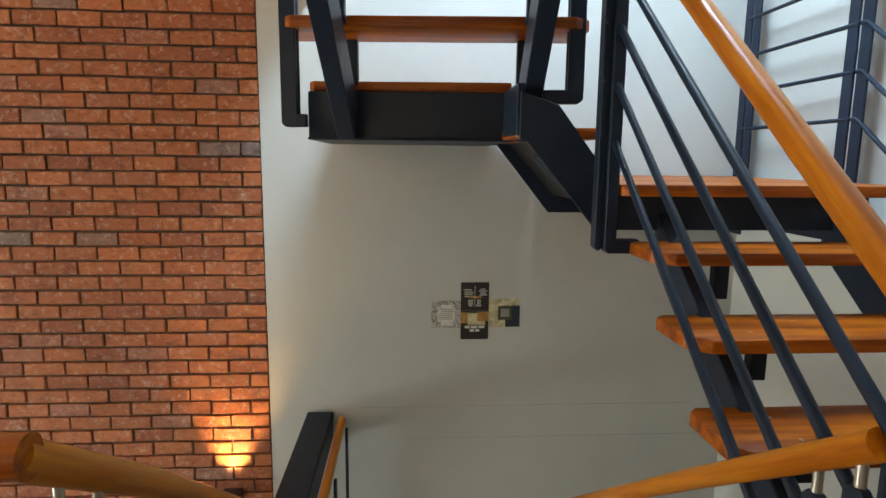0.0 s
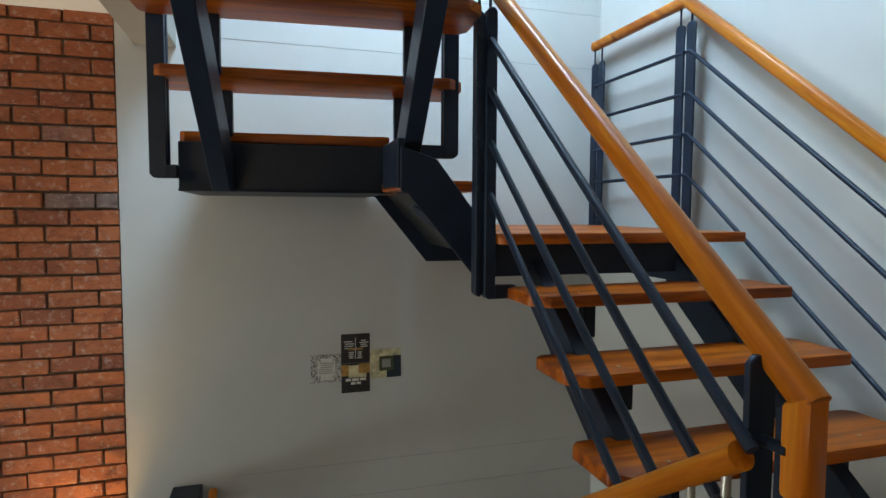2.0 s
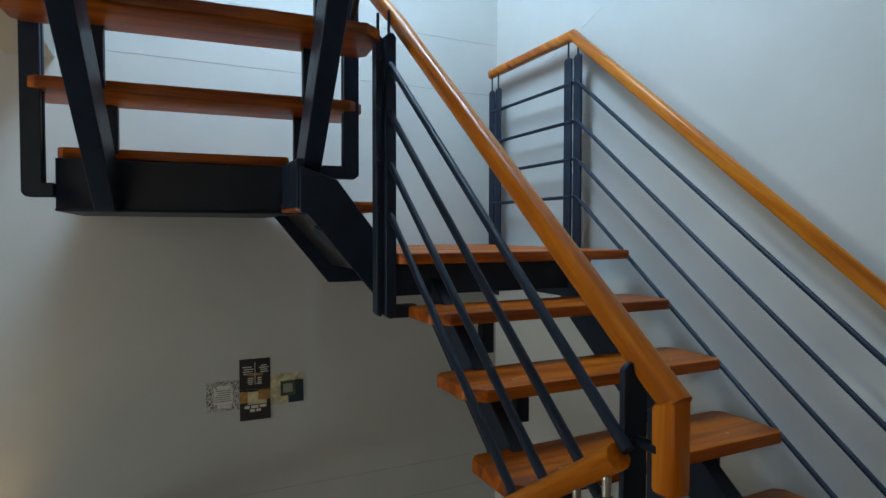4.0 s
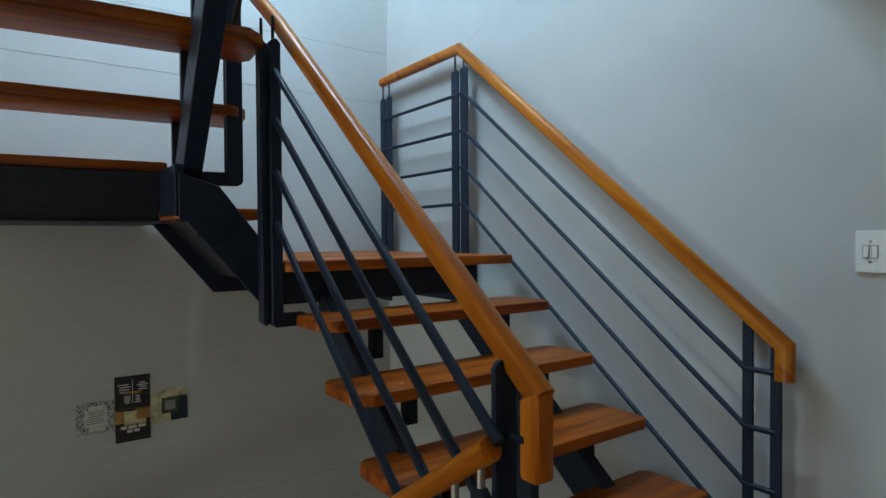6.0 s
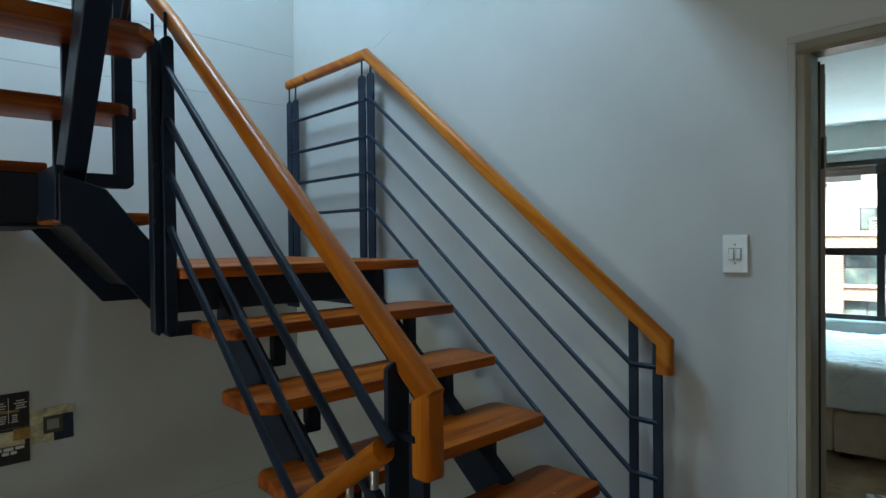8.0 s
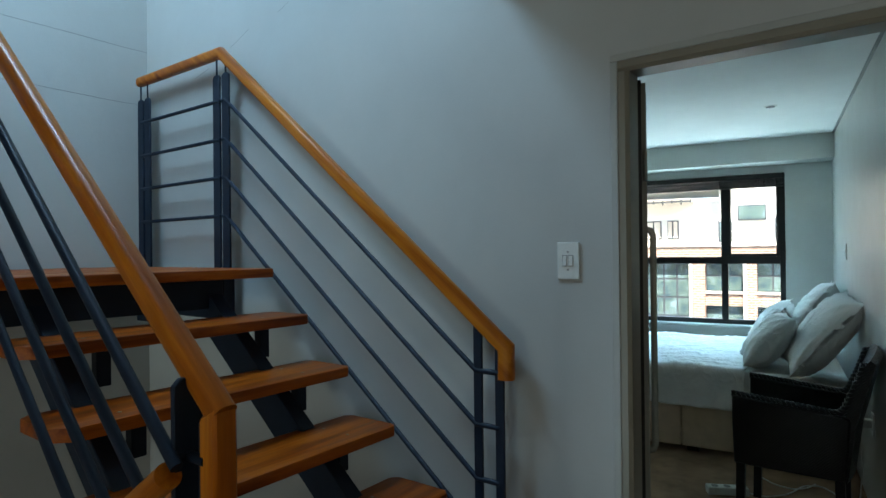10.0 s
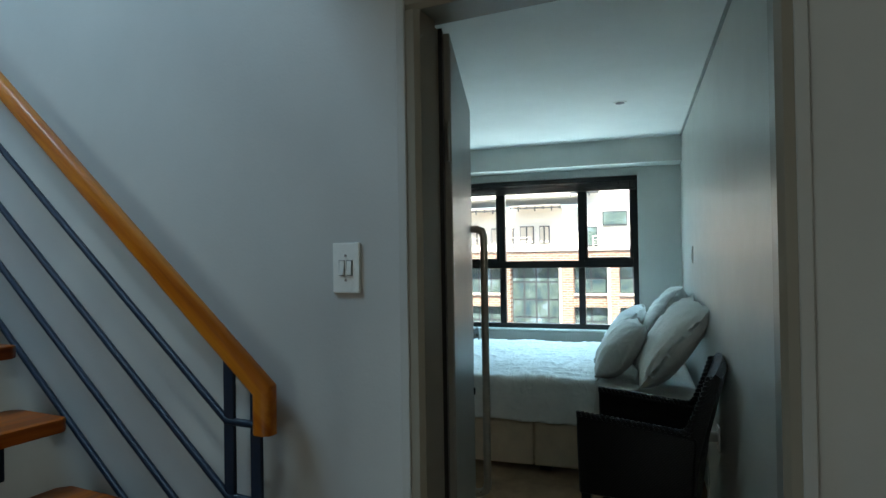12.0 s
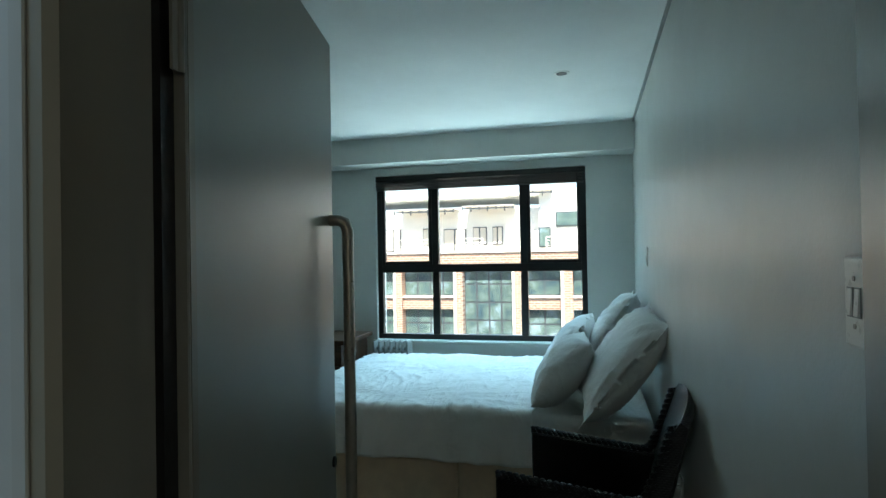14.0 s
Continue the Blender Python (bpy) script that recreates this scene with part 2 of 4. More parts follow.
def tube(bm, pts, radius, seg=12, caps=True, shape=None, across=None):
    """A swept section along points; shape lists (across, up) offsets, else a circle."""
    pts = [Vector(p) for p in pts]
    shape = shape or [(radius * math.cos(2 * math.pi * k / seg), radius * math.sin(2 * math.pi * k / seg)) for k in range(seg)]
    rings = []
    for i, p in enumerate(pts):
        a = (pts[i] - pts[i - 1]).normalized() if i else (pts[1] - pts[0]).normalized()
        c = (pts[i + 1] - pts[i]).normalized() if i + 1 < len(pts) else a
        d = (a + c).normalized()
        side = d.cross(Vector((0, 0, 1)))
        if across is not None:
            side = Vector(across)
        elif side.length < 0.05:
            side = Vector((1, 0, 0))
        side.normalize()
        up = side.cross(d)
        stretch = 1 / max(0.5, d.dot(a))
        rings.append([bm.verts.new(p + side * s + up * (t * stretch)) for s, t in shape])
    n = len(shape)
    for r0, r1 in zip(rings, rings[1:]):
        for k in range(n):
            bm.faces.new((r0[k], r0[(k + 1) % n], r1[(k + 1) % n], r1[k]))
    if caps:
        bm.faces.new(rings[0][::-1])
        bm.faces.new(rings[-1])
    return rings


def prism(bm, outline, axis, a, b, bevel=0.0):
    """A flat outline pushed along an axis from a to b. Outline in the two other axes, in order."""
    def at(p, d):
        q = list(p)
        q.insert(axis, d)
        return Vector(q)
    v0 = [bm.verts.new(at(p, a)) for p in outline]
    v1 = [bm.verts.new(at(p, b)) for p in outline]
    n = len(outline)
    fs = [bm.faces.new(v0), bm.faces.new(v1[::-1])]
    for k in range(n):
        fs.append(bm.faces.new((v0[k], v1[k], v1[(k + 1) % n], v0[(k + 1) % n])))
    bmesh.ops.recalc_face_normals(bm, faces=fs)
    if bevel:
        es = list({e for f in fs for e in f.edges})
        bmesh.ops.bevel(bm, geom=es, offset=bevel, segments=1, affect="EDGES")


def mesh_of(name, bm, mat, smooth=None):
    bmesh.ops.recalc_face_normals(bm, faces=bm.faces)
    me = bpy.data.meshes.new(name)
    bm.to_mesh(me)
    bm.free()
    me.materials.append(mat)
    if smooth is not None:
        me.polygons.foreach_set("use_smooth", [True] * len(me.polygons))
        me.set_sharp_from_angle(angle=radians(smooth))
    return me


def part(name, bm, mat, parent=None, label="", smooth=None):
    ob = new(name, mesh_of(name, bm, mat, smooth))
    if parent is not None:
        ob.parent = parent
    if label:
        ob["label"] = label
    return ob


def structure(name, bm, mat, label, category, smooth=None):
    return tagged(part(name, bm, mat, None, "", smooth), label, category, "", "structure")


def thing(name, label, category, group="", at=(0, 0, 0), kind=""):
    ob = new(name)
    ob.empty_display_size = 0.1
    ob.location = at
    return tagged(ob, label, category, group, kind)


# ---------------------------------------------------------------- the hall's shell
EAST, NORTH, BRICK_EDGE, TOP = 2.60, 3.667, -0.20, 4.35
BOTTOM = -2.6
bm = bmesh.new()
box(bm, BRICK_EDGE, EAST + 0.12, NORTH, NORTH + 0.2, BOTTOM, TOP)
structure("wall_north", bm, PLASTER, "smooth grey plastered stairwell wall with fine cracks", "wall")

for x0, x1, z in ((0.15, 2.598, 2.424), (0.9, 2.598, 2.76), (0.35, 2.4, 0.018), (0.6, 2.598, -0.188)):
    bm = bmesh.new()
    n = 24
    pts = [(x0 + (x1 - x0) * k / n, NORTH - 0.0004, z + 0.004 * noise.noise(Vector((k * 0.7, z, 0)))) for k in range(n + 1)]
    tube(bm, pts, 0.0011, 4)
    structure("trim", bm, GREY_PLASTIC, "fine dark joint line in the plaster", "trim")

for y0, z0, y1, z1 in ((2.62, 2.66, 2.78, 2.60), (2.98, 2.53, 3.12, 2.50), (2.30, 2.72, 2.38, 2.69)):
    bm = bmesh.new()
    tube(bm, [(EAST - 0.0003, y0 + (y1 - y0) * k / 12, z0 + (z1 - z0) * k / 12 + 0.005 * noise.noise(Vector((k * 0.8, y0, 4)))) for k in range(13)], 0.0009, 4)
    structure("trim", bm, GREY_PLASTIC, "hairline crack in the plaster", "trim")

DOOR_R, DOOR_L, DOOR_TOP = -0.075, 0.650, 2.062
bm = bmesh.new()
box(bm, EAST, EAST + 0.12, DOOR_L + 0.03, NORTH, BOTTOM, TOP)
box(bm, EAST, EAST + 0.12, DOOR_R - 0.03, DOOR_L + 0.03, DOOR_TOP + 0.03, TOP)
box(bm, EAST, EAST + 0.12, -2.2, DOOR_R - 0.03, BOTTOM, TOP)
structure("wall_east", bm, PLASTER, "grey plastered wall beside the stair with a doorway", "wall")
bm = bmesh.new()
box(bm, -6.4, -6.2, -2.2, NORTH + 0.2, BOTTOM, TOP)
structure("wall_west", bm, PLASTER, "plain grey plastered wall of the landing", "wall")
bm = bmesh.new()
box(bm, -6.4, EAST + 0.12, -2.4, -2.2, BOTTOM, TOP)
structure("wall_south", bm, PLASTER, "plain grey plastered wall behind the landing", "wall")
bm = bmesh.new()
box(bm, -6.2, EAST, -2.2, 0.86, FLOOR - 0.2, FLOOR)
box(bm, 1.36, EAST, 0.86, 1.0, FLOOR - 0.2, FLOOR)
structure("floor", bm, TILE, "dark brown landing floor at the foot of the stair", "floor")
bm = bmesh.new()
box(bm, -6.2, EAST, -2.2, 1.15, 2.50, 2.80)
box(bm, -6.2, -0.11, 1.15, NORTH, 2.50, 2.80)
structure("ceiling", bm, CEILING, "white plastered ceiling over the landing", "ceiling")
bm = bmesh.new()
box(bm, -6.2, SKY[0], -2.2, NORTH, TOP, TOP + 0.1)
box(bm, SKY[0], SKY[1], -2.2, SKY[2], TOP, TOP + 0.1)
box(bm, SKY[0], SKY[1], SKY[3], NORTH, TOP, TOP + 0.1)
box(bm, SKY[1], EAST, -2.2, NORTH, TOP, TOP + 0.1)
structure("ceiling_upper", bm, CEILING, "white upper ceiling with a skylight opening over the stair", "ceiling")
bm = bmesh.new()
box(bm, -6.4, EAST + 0.12, -2.4, NORTH + 0.2, BOTTOM - 0.1, BOTTOM)
structure("floor_lower", bm, TILE, "brown floor of the storey below the stair", "floor")
bm = bmesh.new()
box(bm, -6.2, BRICK_EDGE, NORTH + 0.018, NORTH + 0.2, BOTTOM, 2.5)
brick_wall = structure("wall_brick", bm, MORTAR, "red face-brick wall in stretcher bond with raked brown joints", "wall")
bm = bmesh.new()
box(bm, -6.2, BRICK_EDGE, NORTH, NORTH + 0.2, 2.5, TOP)
structure("wall_north_upper", bm, PLASTER, "grey plastered wall above the brick", "wall")
# The door grey replaces wall plaster here to put the beam's shade into colour.
bm = bmesh.new()
box(bm, -0.11, 0.09, 1.15, NORTH, 2.356, 2.80, 0.004)
structure("beam", bm, DOOR_PAINT, "plastered beam at the upper floor edge, its shade put into the grey", "beam")

# ---------------------------------------------------------------- the stair
TREAD_T = 0.042


def tread(name, x0, x1, y0, y1, top, parent, chamfer=0.03, right=None):
    """One thick pine board with clipped, worn corners, in two glued planks."""
    bm = bmesh.new()
    cx, cy = (x0 + x1) / 2, (y0 + y1) / 2
    right = chamfer * 0.5 if right is None else right
    o = [(x0 + chamfer, y0), (x1 - right, y0), (x1, y0 + right), (x1, y1 - chamfer * 0.5), (x1 - chamfer * 0.5, y1), (x0 + chamfer * 0.5, y1), (x0, y1 - chamfer * 0.5), (x0, y0 + chamfer)]
    prism(bm, [(a - cx, b - cy) for a, b in o], 2, -TREAD_T, 0)
    bmesh.ops.bevel(bm, geom=list(bm.edges), offset=0.007, segments=2, profile=0.6, affect="EDGES")
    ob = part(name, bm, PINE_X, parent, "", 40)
    ob.location = (cx, cy, top)
    return ob


def screws(x0, x1, ya, yb, z, parent, n=2):
    for i in range(n):
        for y in (ya, yb):
            x = x0 + (x1 - x0) * (i / (n - 1))
            bm = bmesh.new()
            tube(bm, [(x, y, z - 0.002), (x, y, z + 0.0012)], 0.0065, 10)
            part("screw", bm, SCREW, parent)


def flat_bar(name, outline, axis, a, b, parent, mat=None, bevel=0.003):
    bm = bmesh.new()
    prism(bm, outline, axis, a, b, bevel)
    return part(name, bm, mat or STEEL, parent, "", 30)


def rod(name, pts, r, parent, mat=None, seg=10):
    bm = bmesh.new()
    tube(bm, pts, r, seg)
    return part(name, bm, mat or STEEL, parent, "", 40)


RISE, GO = 0.2027, 0.2525
TX0, TX1 = 1.398, 2.505
stair = thing("staircase", "open-riser staircase of varnished pine treads on dark blue-grey steel", "staircase")
tops = [1.428 - (6 - k) * RISE for k in range(6)]
for k in range(6):
    yf = 2.297 - (6 - k) * GO
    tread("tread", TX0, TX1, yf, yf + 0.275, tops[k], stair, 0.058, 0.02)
    screws(1.60, 2.30, yf + 0.07, yf + 0.20, tops[k], stair)
# quarter landing
screws(1.46, 2.34, 2.36, 2.55, 1.428, stair, 6)
tread("landing_board", 1.37, TX1, 2.297, 2.60, 1.428, stair, 0.02)
for y in (2.604, 2.87, 3.136, 3.402):
    tread("landing_board", 1.37, TX1, y, min(y + 0.262, 3.655), 1.428, stair, 0.004)

SL = RISE / GO


def nosing(y):
    return 1.428 + (y - 2.297) * SL


def stringer(name, x0, x1, ya, yb, zf, depth, parent):
    flat_bar(name, [(ya, zf(ya)), (yb, zf(yb)), (yb, zf(yb) - depth), (ya, zf(ya) - depth)], 0, x0, x1, parent)


for x in (1.575, 2.26):
    stringer("stringer", x - 0.033, x + 0.033, 0.80, 2.42, lambda y: nosing(y) - 0.19, 0.19, stair)
    for k in range(6):
        yb = 2.297 - (6 - k) * GO
        flat_bar("bracket", [(yb + 0.20, tops[k] - TREAD_T), (yb + 0.245, tops[k] - TREAD_T), (yb + 0.245, nosing(yb + 0.245) - 0.36), (yb + 0.20, nosing(yb + 0.20) - 0.36)], 0, x + 0.122, x + 0.172, stair)
        flat_bar("tie", [(yb + 0.20, nosing(yb + 0.20) - 0.36), (yb + 0.245, nosing(yb + 0.20) - 0.36), (yb + 0.245, nosing(yb + 0.20) - 0.33), (yb + 0.20, nosing(yb + 0.20) - 0.33)], 0, x + 0.02, x + 0.122, stair)
# landing frame
flat_bar("landing_beam", [(1.38, 1.255), (2.30, 1.255), (2.30, 1.386), (1.38, 1.386)], 1, 2.40, 2.42, stair)
flat_bar("landing_beam", [(2.40, 1.20), (3.64, 1.20), (3.64, 1.386), (2.40, 1.386)], 0, 2.30, 2.36, stair)

# winder step and the second landing
tread("tread", 1.02, 1.36, 2.51, 3.64, 1.632, stair, 0.02)
before_third = set(stair.children)
tread("landing_board", 0.18, 1.05, 2.82, 3.08, 1.835, stair, 0.02)
tread("landing_board", 0.18, 1.05, 3.084, 3.36, 1.835, stair, 0.004)
tread("landing_board", 0.18, 1.05, 3.364, 3.64, 1.835, stair, 0.004)
flat_bar("landing_beam", [(0.18, 1.595), (1.05, 1.595), (1.05, 1.79), (0.18, 1.79)], 1, 2.80, 2.83, stair)
# slanting plates up to the second landing
second_landing = set(stair.children) - before_third
flat_bar("side_plate", [(1.335, 1.245), (1.335, 1.505), (1.175, 1.712), (1.03, 1.76), (1.03, 1.585), (1.06, 1.578)], 1, 2.475, 2.49, stair)
flat_bar("side_plate", [(1.03, 1.60), (1.075, 1.581), (1.352, 1.24), (1.62, 1.24), (1.62, 1.386), (1.365, 1.386), (1.335, 1.505), (1.175, 1.712), (1.03, 1.76)], 1, 3.30, 3.315, stair)
# Black plate added to keep the recess dark; the disc makes its pale oval.
flat_bar("soffit_plate", [(1.375, 1.330), (1.375, 1.340), (1.115, 1.640), (1.095, 1.635)], 1, 2.49, 3.30, stair, BLACK_METAL)
rod("cap", [(1.235, 2.88, 1.485), (1.228, 2.88, 1.478)], 0.075, stair, None, 24)
flat_bar("side_plate", [(1.02, 1.60), (1.05, 1.60), (1.05, 1.79), (1.02, 1.79)], 1, 2.49, 2.80, stair)
flat_bar("soffit_plate", [(0.20, 1.585), (1.07, 1.585), (1.07, 1.595), (0.20, 1.595)], 1, 2.80, 3.62, stair)
# third flight, rising back over the landing
before_third = set(stair.children)
RISE3, GO3 = 0.214, 0.303


def step3(k):
    """Back edge and top of the k-th tread of the third flight."""
    return 2.868 - (k - 1) * GO3, 1.832 + k * RISE3


for k in range(1, 6):
    y1, z1 = step3(k)
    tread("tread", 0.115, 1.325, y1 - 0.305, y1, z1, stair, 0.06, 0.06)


def nosing3(y):
    return 1.832 + RISE3 + (2.868 - y) * RISE3 / GO3


for x in (0.36, 1.10):
    flat_bar("stringer", [(2.80, 1.585), (2.70, 1.585), (1.30, nosing3(1.30) - 0.40), (1.30, nosing3(1.30) - 0.24), (2.80, 1.74)], 0, x - 0.035, x + 0.035, stair)
    for k in range(1, 6):
        y1, z1 = step3(k)
        z = z1 - TREAD_T
        flat_bar("bracket", [(y1 - 0.06, z), (y1 - 0.015, z), (y1 - 0.015, z - 0.21), (y1 - 0.06, z - 0.18)], 0, x - 0.032, x + 0.032, stair)

ASKEW = Matrix.Translation((1.29, 2.7, 0)) @ Matrix.Rotation(radians(-4.5), 4, "Z") @ Matrix.Translation((-1.29, -2.7, 0))
for ob in stair.children:
    if ob in second_landing or ob not in before_third:
        ob.matrix_basis = ASKEW @ ob.matrix_basis

HR_SHAPE = [(0.023 * math.copysign(abs(math.cos(a)) ** 0.7, math.cos(a)), 0.029 * math.copysign(abs(math.sin(a)) ** 0.7, math.sin(a))) for a in [2 * math.pi * (k + 0.5) / 16 for k in range(16)]]


def along_slope(ob, slope):
    """Turns the object's own axes so that its y runs up the slope, leaving the shape where it is."""
    r = Matrix.Rotation(math.atan(slope), 4, "X")
    ob.data.transform(r.inverted())
    ob.matrix_basis = ob.matrix_basis @ r
    return ob


def post(name, x, y, z0, z1, parent, wide=0.045, thick=0.010, along="y"):
    """An upright flat bar with clipped corners and a pin under the handrail."""
    w, c = wide / 2, 0.014
    bm = bmesh.new()
    o = [(-w, z0 + c), (-w + c, z0), (w - c, z0), (w, z0 + c), (w, z1 - c), (w - c, z1), (-w + c, z1), (-w, z1 - c)]
    prism(bm, o, 0 if along == "y" else 1, -thick / 2, thick / 2, 0.002)
    bmesh.ops.translate(bm, verts=bm.verts, vec=(x, y, 0))
    return part(name, bm, STEEL, parent, "", 30)


# inner balustrade of the first flight
rail = thing("balustrade", "inner stair balustrade with dark steel rods and a varnished pine handrail", "railing")
RX = 1.36


def hr(y):
    return 1.238 + (y - 1.04) * 0.815


HR_BIG = [(a * 1.02, b * 1.02) for a, b in HR_SHAPE]
bm = bmesh.new()
tube(bm, [(RX + 0.030, 0.992, 1.197), (RX + 0.012, 2.36, hr(2.36) + 0.01), (RX + 0.0, 2.62, hr(2.62))], 0.03, shape=HR_BIG)
along_slope(part("handrail", bm, PINE_Y, rail, "honey-coloured varnished pine handrail with a dropped end", 42), 0.815)
bm = bmesh.new()
prism(bm, [(0.982, 1.040), (0.988, 1.032), (1.028, 1.030), (1.035, 1.038), (1.036, 1.192), (0.983, 1.219)], 0, RX + 0.005, RX + 0.055, 0.006)
part("dropped_end", bm, PINE_Z, rail, "mitred pine end of the handrail", 42)
post("post", 1.305, 2.372, 1.185, 2.25, rail, 0.03, 0.05, "x")
post("post", 1.342, 2.352, 1.178, 2.26, rail, 0.042, 0.05, "x")
flat_bar("foot", [(1.35, 1.178), (1.45, 1.178), (1.45, 1.228), (1.35, 1.228)], 1, 2.33, 2.375, rail)
for x, y, z in ((1.305, 2.372, 2.25), (1.342, 2.352, 2.26)):
    rod("pin", [(x, y, z - 0.01), (x, y, z + 0.09)], 0.006, rail)
post("post", 1.372, 1.085, FLOOR, 1.262, rail, 0.06, 0.014, "x")
post("post", 1.385, 1.03, FLOOR, 1.19, rail, 0.045, 0.022)
for k, z in enumerate((2.164, 1.981, 1.789, 1.596)):
    rod("rod", [(1.340, 2.36, z), (1.338, 1.062, z - (2.36 - 1.062) * 0.818)], 0.0125, rail)
    rod("bolt", [(1.338, 1.075, z - 1.285 * 0.818), (1.366, 1.085, z - 1.285 * 0.818)], 0.008, rail)
    rod("bolt", [(1.30, 2.35, z), (1.30, 2.338, z)], 0.010, rail)
    rod("link", [(1.372, 1.075, z - 1.285 * 0.818), (1.372, 1.02, z - 1.285 * 0.818)], 0.011, rail)

# balustrade along the east wall
for y in (1.085, 1.03):
    flat_bar("foot_plate", [(1.33, FLOOR), (1.42, FLOOR), (1.42, FLOOR + 0.008), (1.33, FLOOR + 0.008)], 1, y - 0.024, y + 0.024, rail)
rail2 = thing("balustrade", "wall-side stair balustrade with dark steel rods and a pine handrail", "railing")
WX = 2.53
bm = bmesh.new()
tube(bm, [(WX, 1.058, 1.05), (WX, 1.058, 1.160), (WX, 2.76, 2.550), (WX, 3.62, 2.550)], 0.03, shape=HR_SHAPE)
along_slope(part("handrail", bm, PINE_Y, rail2, "honey-coloured varnished pine handrail with a dropped end", 42), 0.8166)
for y, z0, z1 in ((1.175, 0.24, 1.25), (1.085, 0.03, 1.19), (2.72, 1.20, 2.44), (2.80, 1.20, 2.44), (3.525, 1.20, 2.44), (3.605, 1.20, 2.44)):
    post("post", WX, y, z0, z1, rail2, 0.062 if y > 2 else 0.035, 0.012)
for z, zl in ((2.300, 1.069), (2.097, 0.875), (1.897, 0.680), (1.697, 0.485)):
    rod("bolt", [(WX - 0.012, 2.76, z), (WX - 0.02, 2.76, z)], 0.011, rail2)
    rod("rod", [(WX, 1.085, zl), (WX, 1.185, zl), (WX, 2.725, z), (WX, 3.605, z)], 0.010, rail2)

for y in (2.72, 2.80, 3.525, 3.605):
    rod("pin", [(WX, y, 2.43), (WX, y, 2.54)], 0.005, rail2)
for y in (2.76, 3.565):
    flat_bar("side_plate", [(y - 0.075, 1.10), (y + 0.075, 1.10), (y + 0.075, 1.36), (y - 0.075, 1.36)], 0, WX - 0.018, WX - 0.008, rail2)
# balustrade of the third flight
rail3 = thing("balustrade", "upper stair balustrade with dark steel posts and rods", "railing")
for x in (0.155, 1.275):
    for dy in (0.0, 0.04):
        post("post", x, 2.60 + dy, 1.63 if x < 1 else 1.73, 2.92, rail3, 0.062, 0.022, "x")
    for k in range(4):
        z = 2.35 + 0.19 * k
        rod("rod", [(x, 2.60, z), (x, 1.2, z + 1.40 * 0.706)], 0.0125, rail3)
    bm = bmesh.new()
    tube(bm, [(x, 2.70, 2.98), (x, 1.2, 2.98 + 1.5 * 0.706)], 0.03, shape=HR_SHAPE)
    along_slope(part("handrail", bm, PINE_Y, rail3, "varnished pine handrail", 50), -0.706)
flat_bar("foot", [(1.08, 1.728), (1.29, 1.728), (1.29, 1.78), (1.08, 1.78)], 1, 2.59, 2.635, rail3)
flat_bar("foot", [(0.14, 1.63), (0.22, 1.63), (0.22, 1.68), (0.14, 1.68)], 1, 2.59, 2.635, rail3)

for ob in rail3.children:
    ob.matrix_basis = ASKEW @ ob.matrix_basis

# descending flight: handrails beside it and the beam below
def down(y):
    return 1.125 - (y - 1.03) * 0.70


for x in (0.0, 1.33):
    r = thing("balustrade", "descending stair balustrade with a thick round pine handrail", "railing")
    bm = bmesh.new()
    if x:
        tube(bm, [(x, 1.078, down(1.078) - 0.004), (x, 1.6, down(1.6) + 0.004), (x, 3.3, down(3.3))], 0.026, 20)
    else:
        tube(bm, [(x, 1.168, 1.050), (x, 1.6, 0.757), (x, 3.3, down(3.3) - 0.03)], 0.036, 20)
    along_slope(part("handrail", bm, PINE_Y, r, "thick round varnished pine handrail", 42), -0.70)
    if not x:
        bm = bmesh.new()
        tube(bm, [(0.030, 1.168, 1.050), (-2.38, 1.168, 1.050)], 0.0375, 20)
        part("handrail", bm, PINE_X, r, "thick round varnished pine handrail", 42)
        for px_ in (-0.6, -1.2, -1.8):
            post("post", px_, 1.165, -0.17, 0.99, r, 0.045, 0.012)
    for y in ((1.11, 1.20) if x else (1.28, 1.40)):
        rod("pin", [(x, y, down(y) - 0.085), (x, y, down(y) - 0.01)], 0.009, r, BRUSHED)
        post("post", x, y, FLOOR - 0.19, down(y) - 0.07, r, 0.05, 0.02)
    for y in (2.3, 3.25):
        post("post", x, y, down(y) - 1.2, down(y) - 0.02, r, 0.045, 0.014)
    for k in range(3):
        rod("rod", [(x, 1.3, down(1.3) - 0.22 * (k + 1)), (x, 3.25, down(3.25) - 0.22 * (k + 1))], 0.0125, r)
bm = bmesh.new()
box(bm, 0.02, 0.172, 1.2, 3.662, -0.16, 0.0, 0.006)
structure("beam_lower", bm, STEEL, "dark steel beam against the stairwell wall", "beam")
low = thing("balustrade", "lower pine handrail on steel posts beside a dark beam", "railing")
bm = bmesh.new()
tube(bm, [(0.232, 2.3, -0.035), (0.232, 3.60, -0.035)], 0.024, shape=HR_SHAPE)
part("handrail", bm, PINE_Y, low, "", 50)
for y in (3.56, 3.0, 2.45):
    post("post", 0.262, y, -1.2, -0.06, low, 0.05, 0.014)

sconce = thing("wall_uplight", "small dark uplight fixed to the brick wall", "wall lamp", at=(-0.43, 3.60, -0.50))
bm = bmesh.new()
box(bm, -0.055, 0.055, -0.05, 0.045, -0.05, 0.03, 0.006, 2)
part("housing", bm, BLACK_METAL, sconce)
bm = bmesh.new()
box(bm, -0.03, 0.03, 0.045, 0.08, -0.03, 0.01)
part("bracket", bm, BLACK_METAL, sconce)

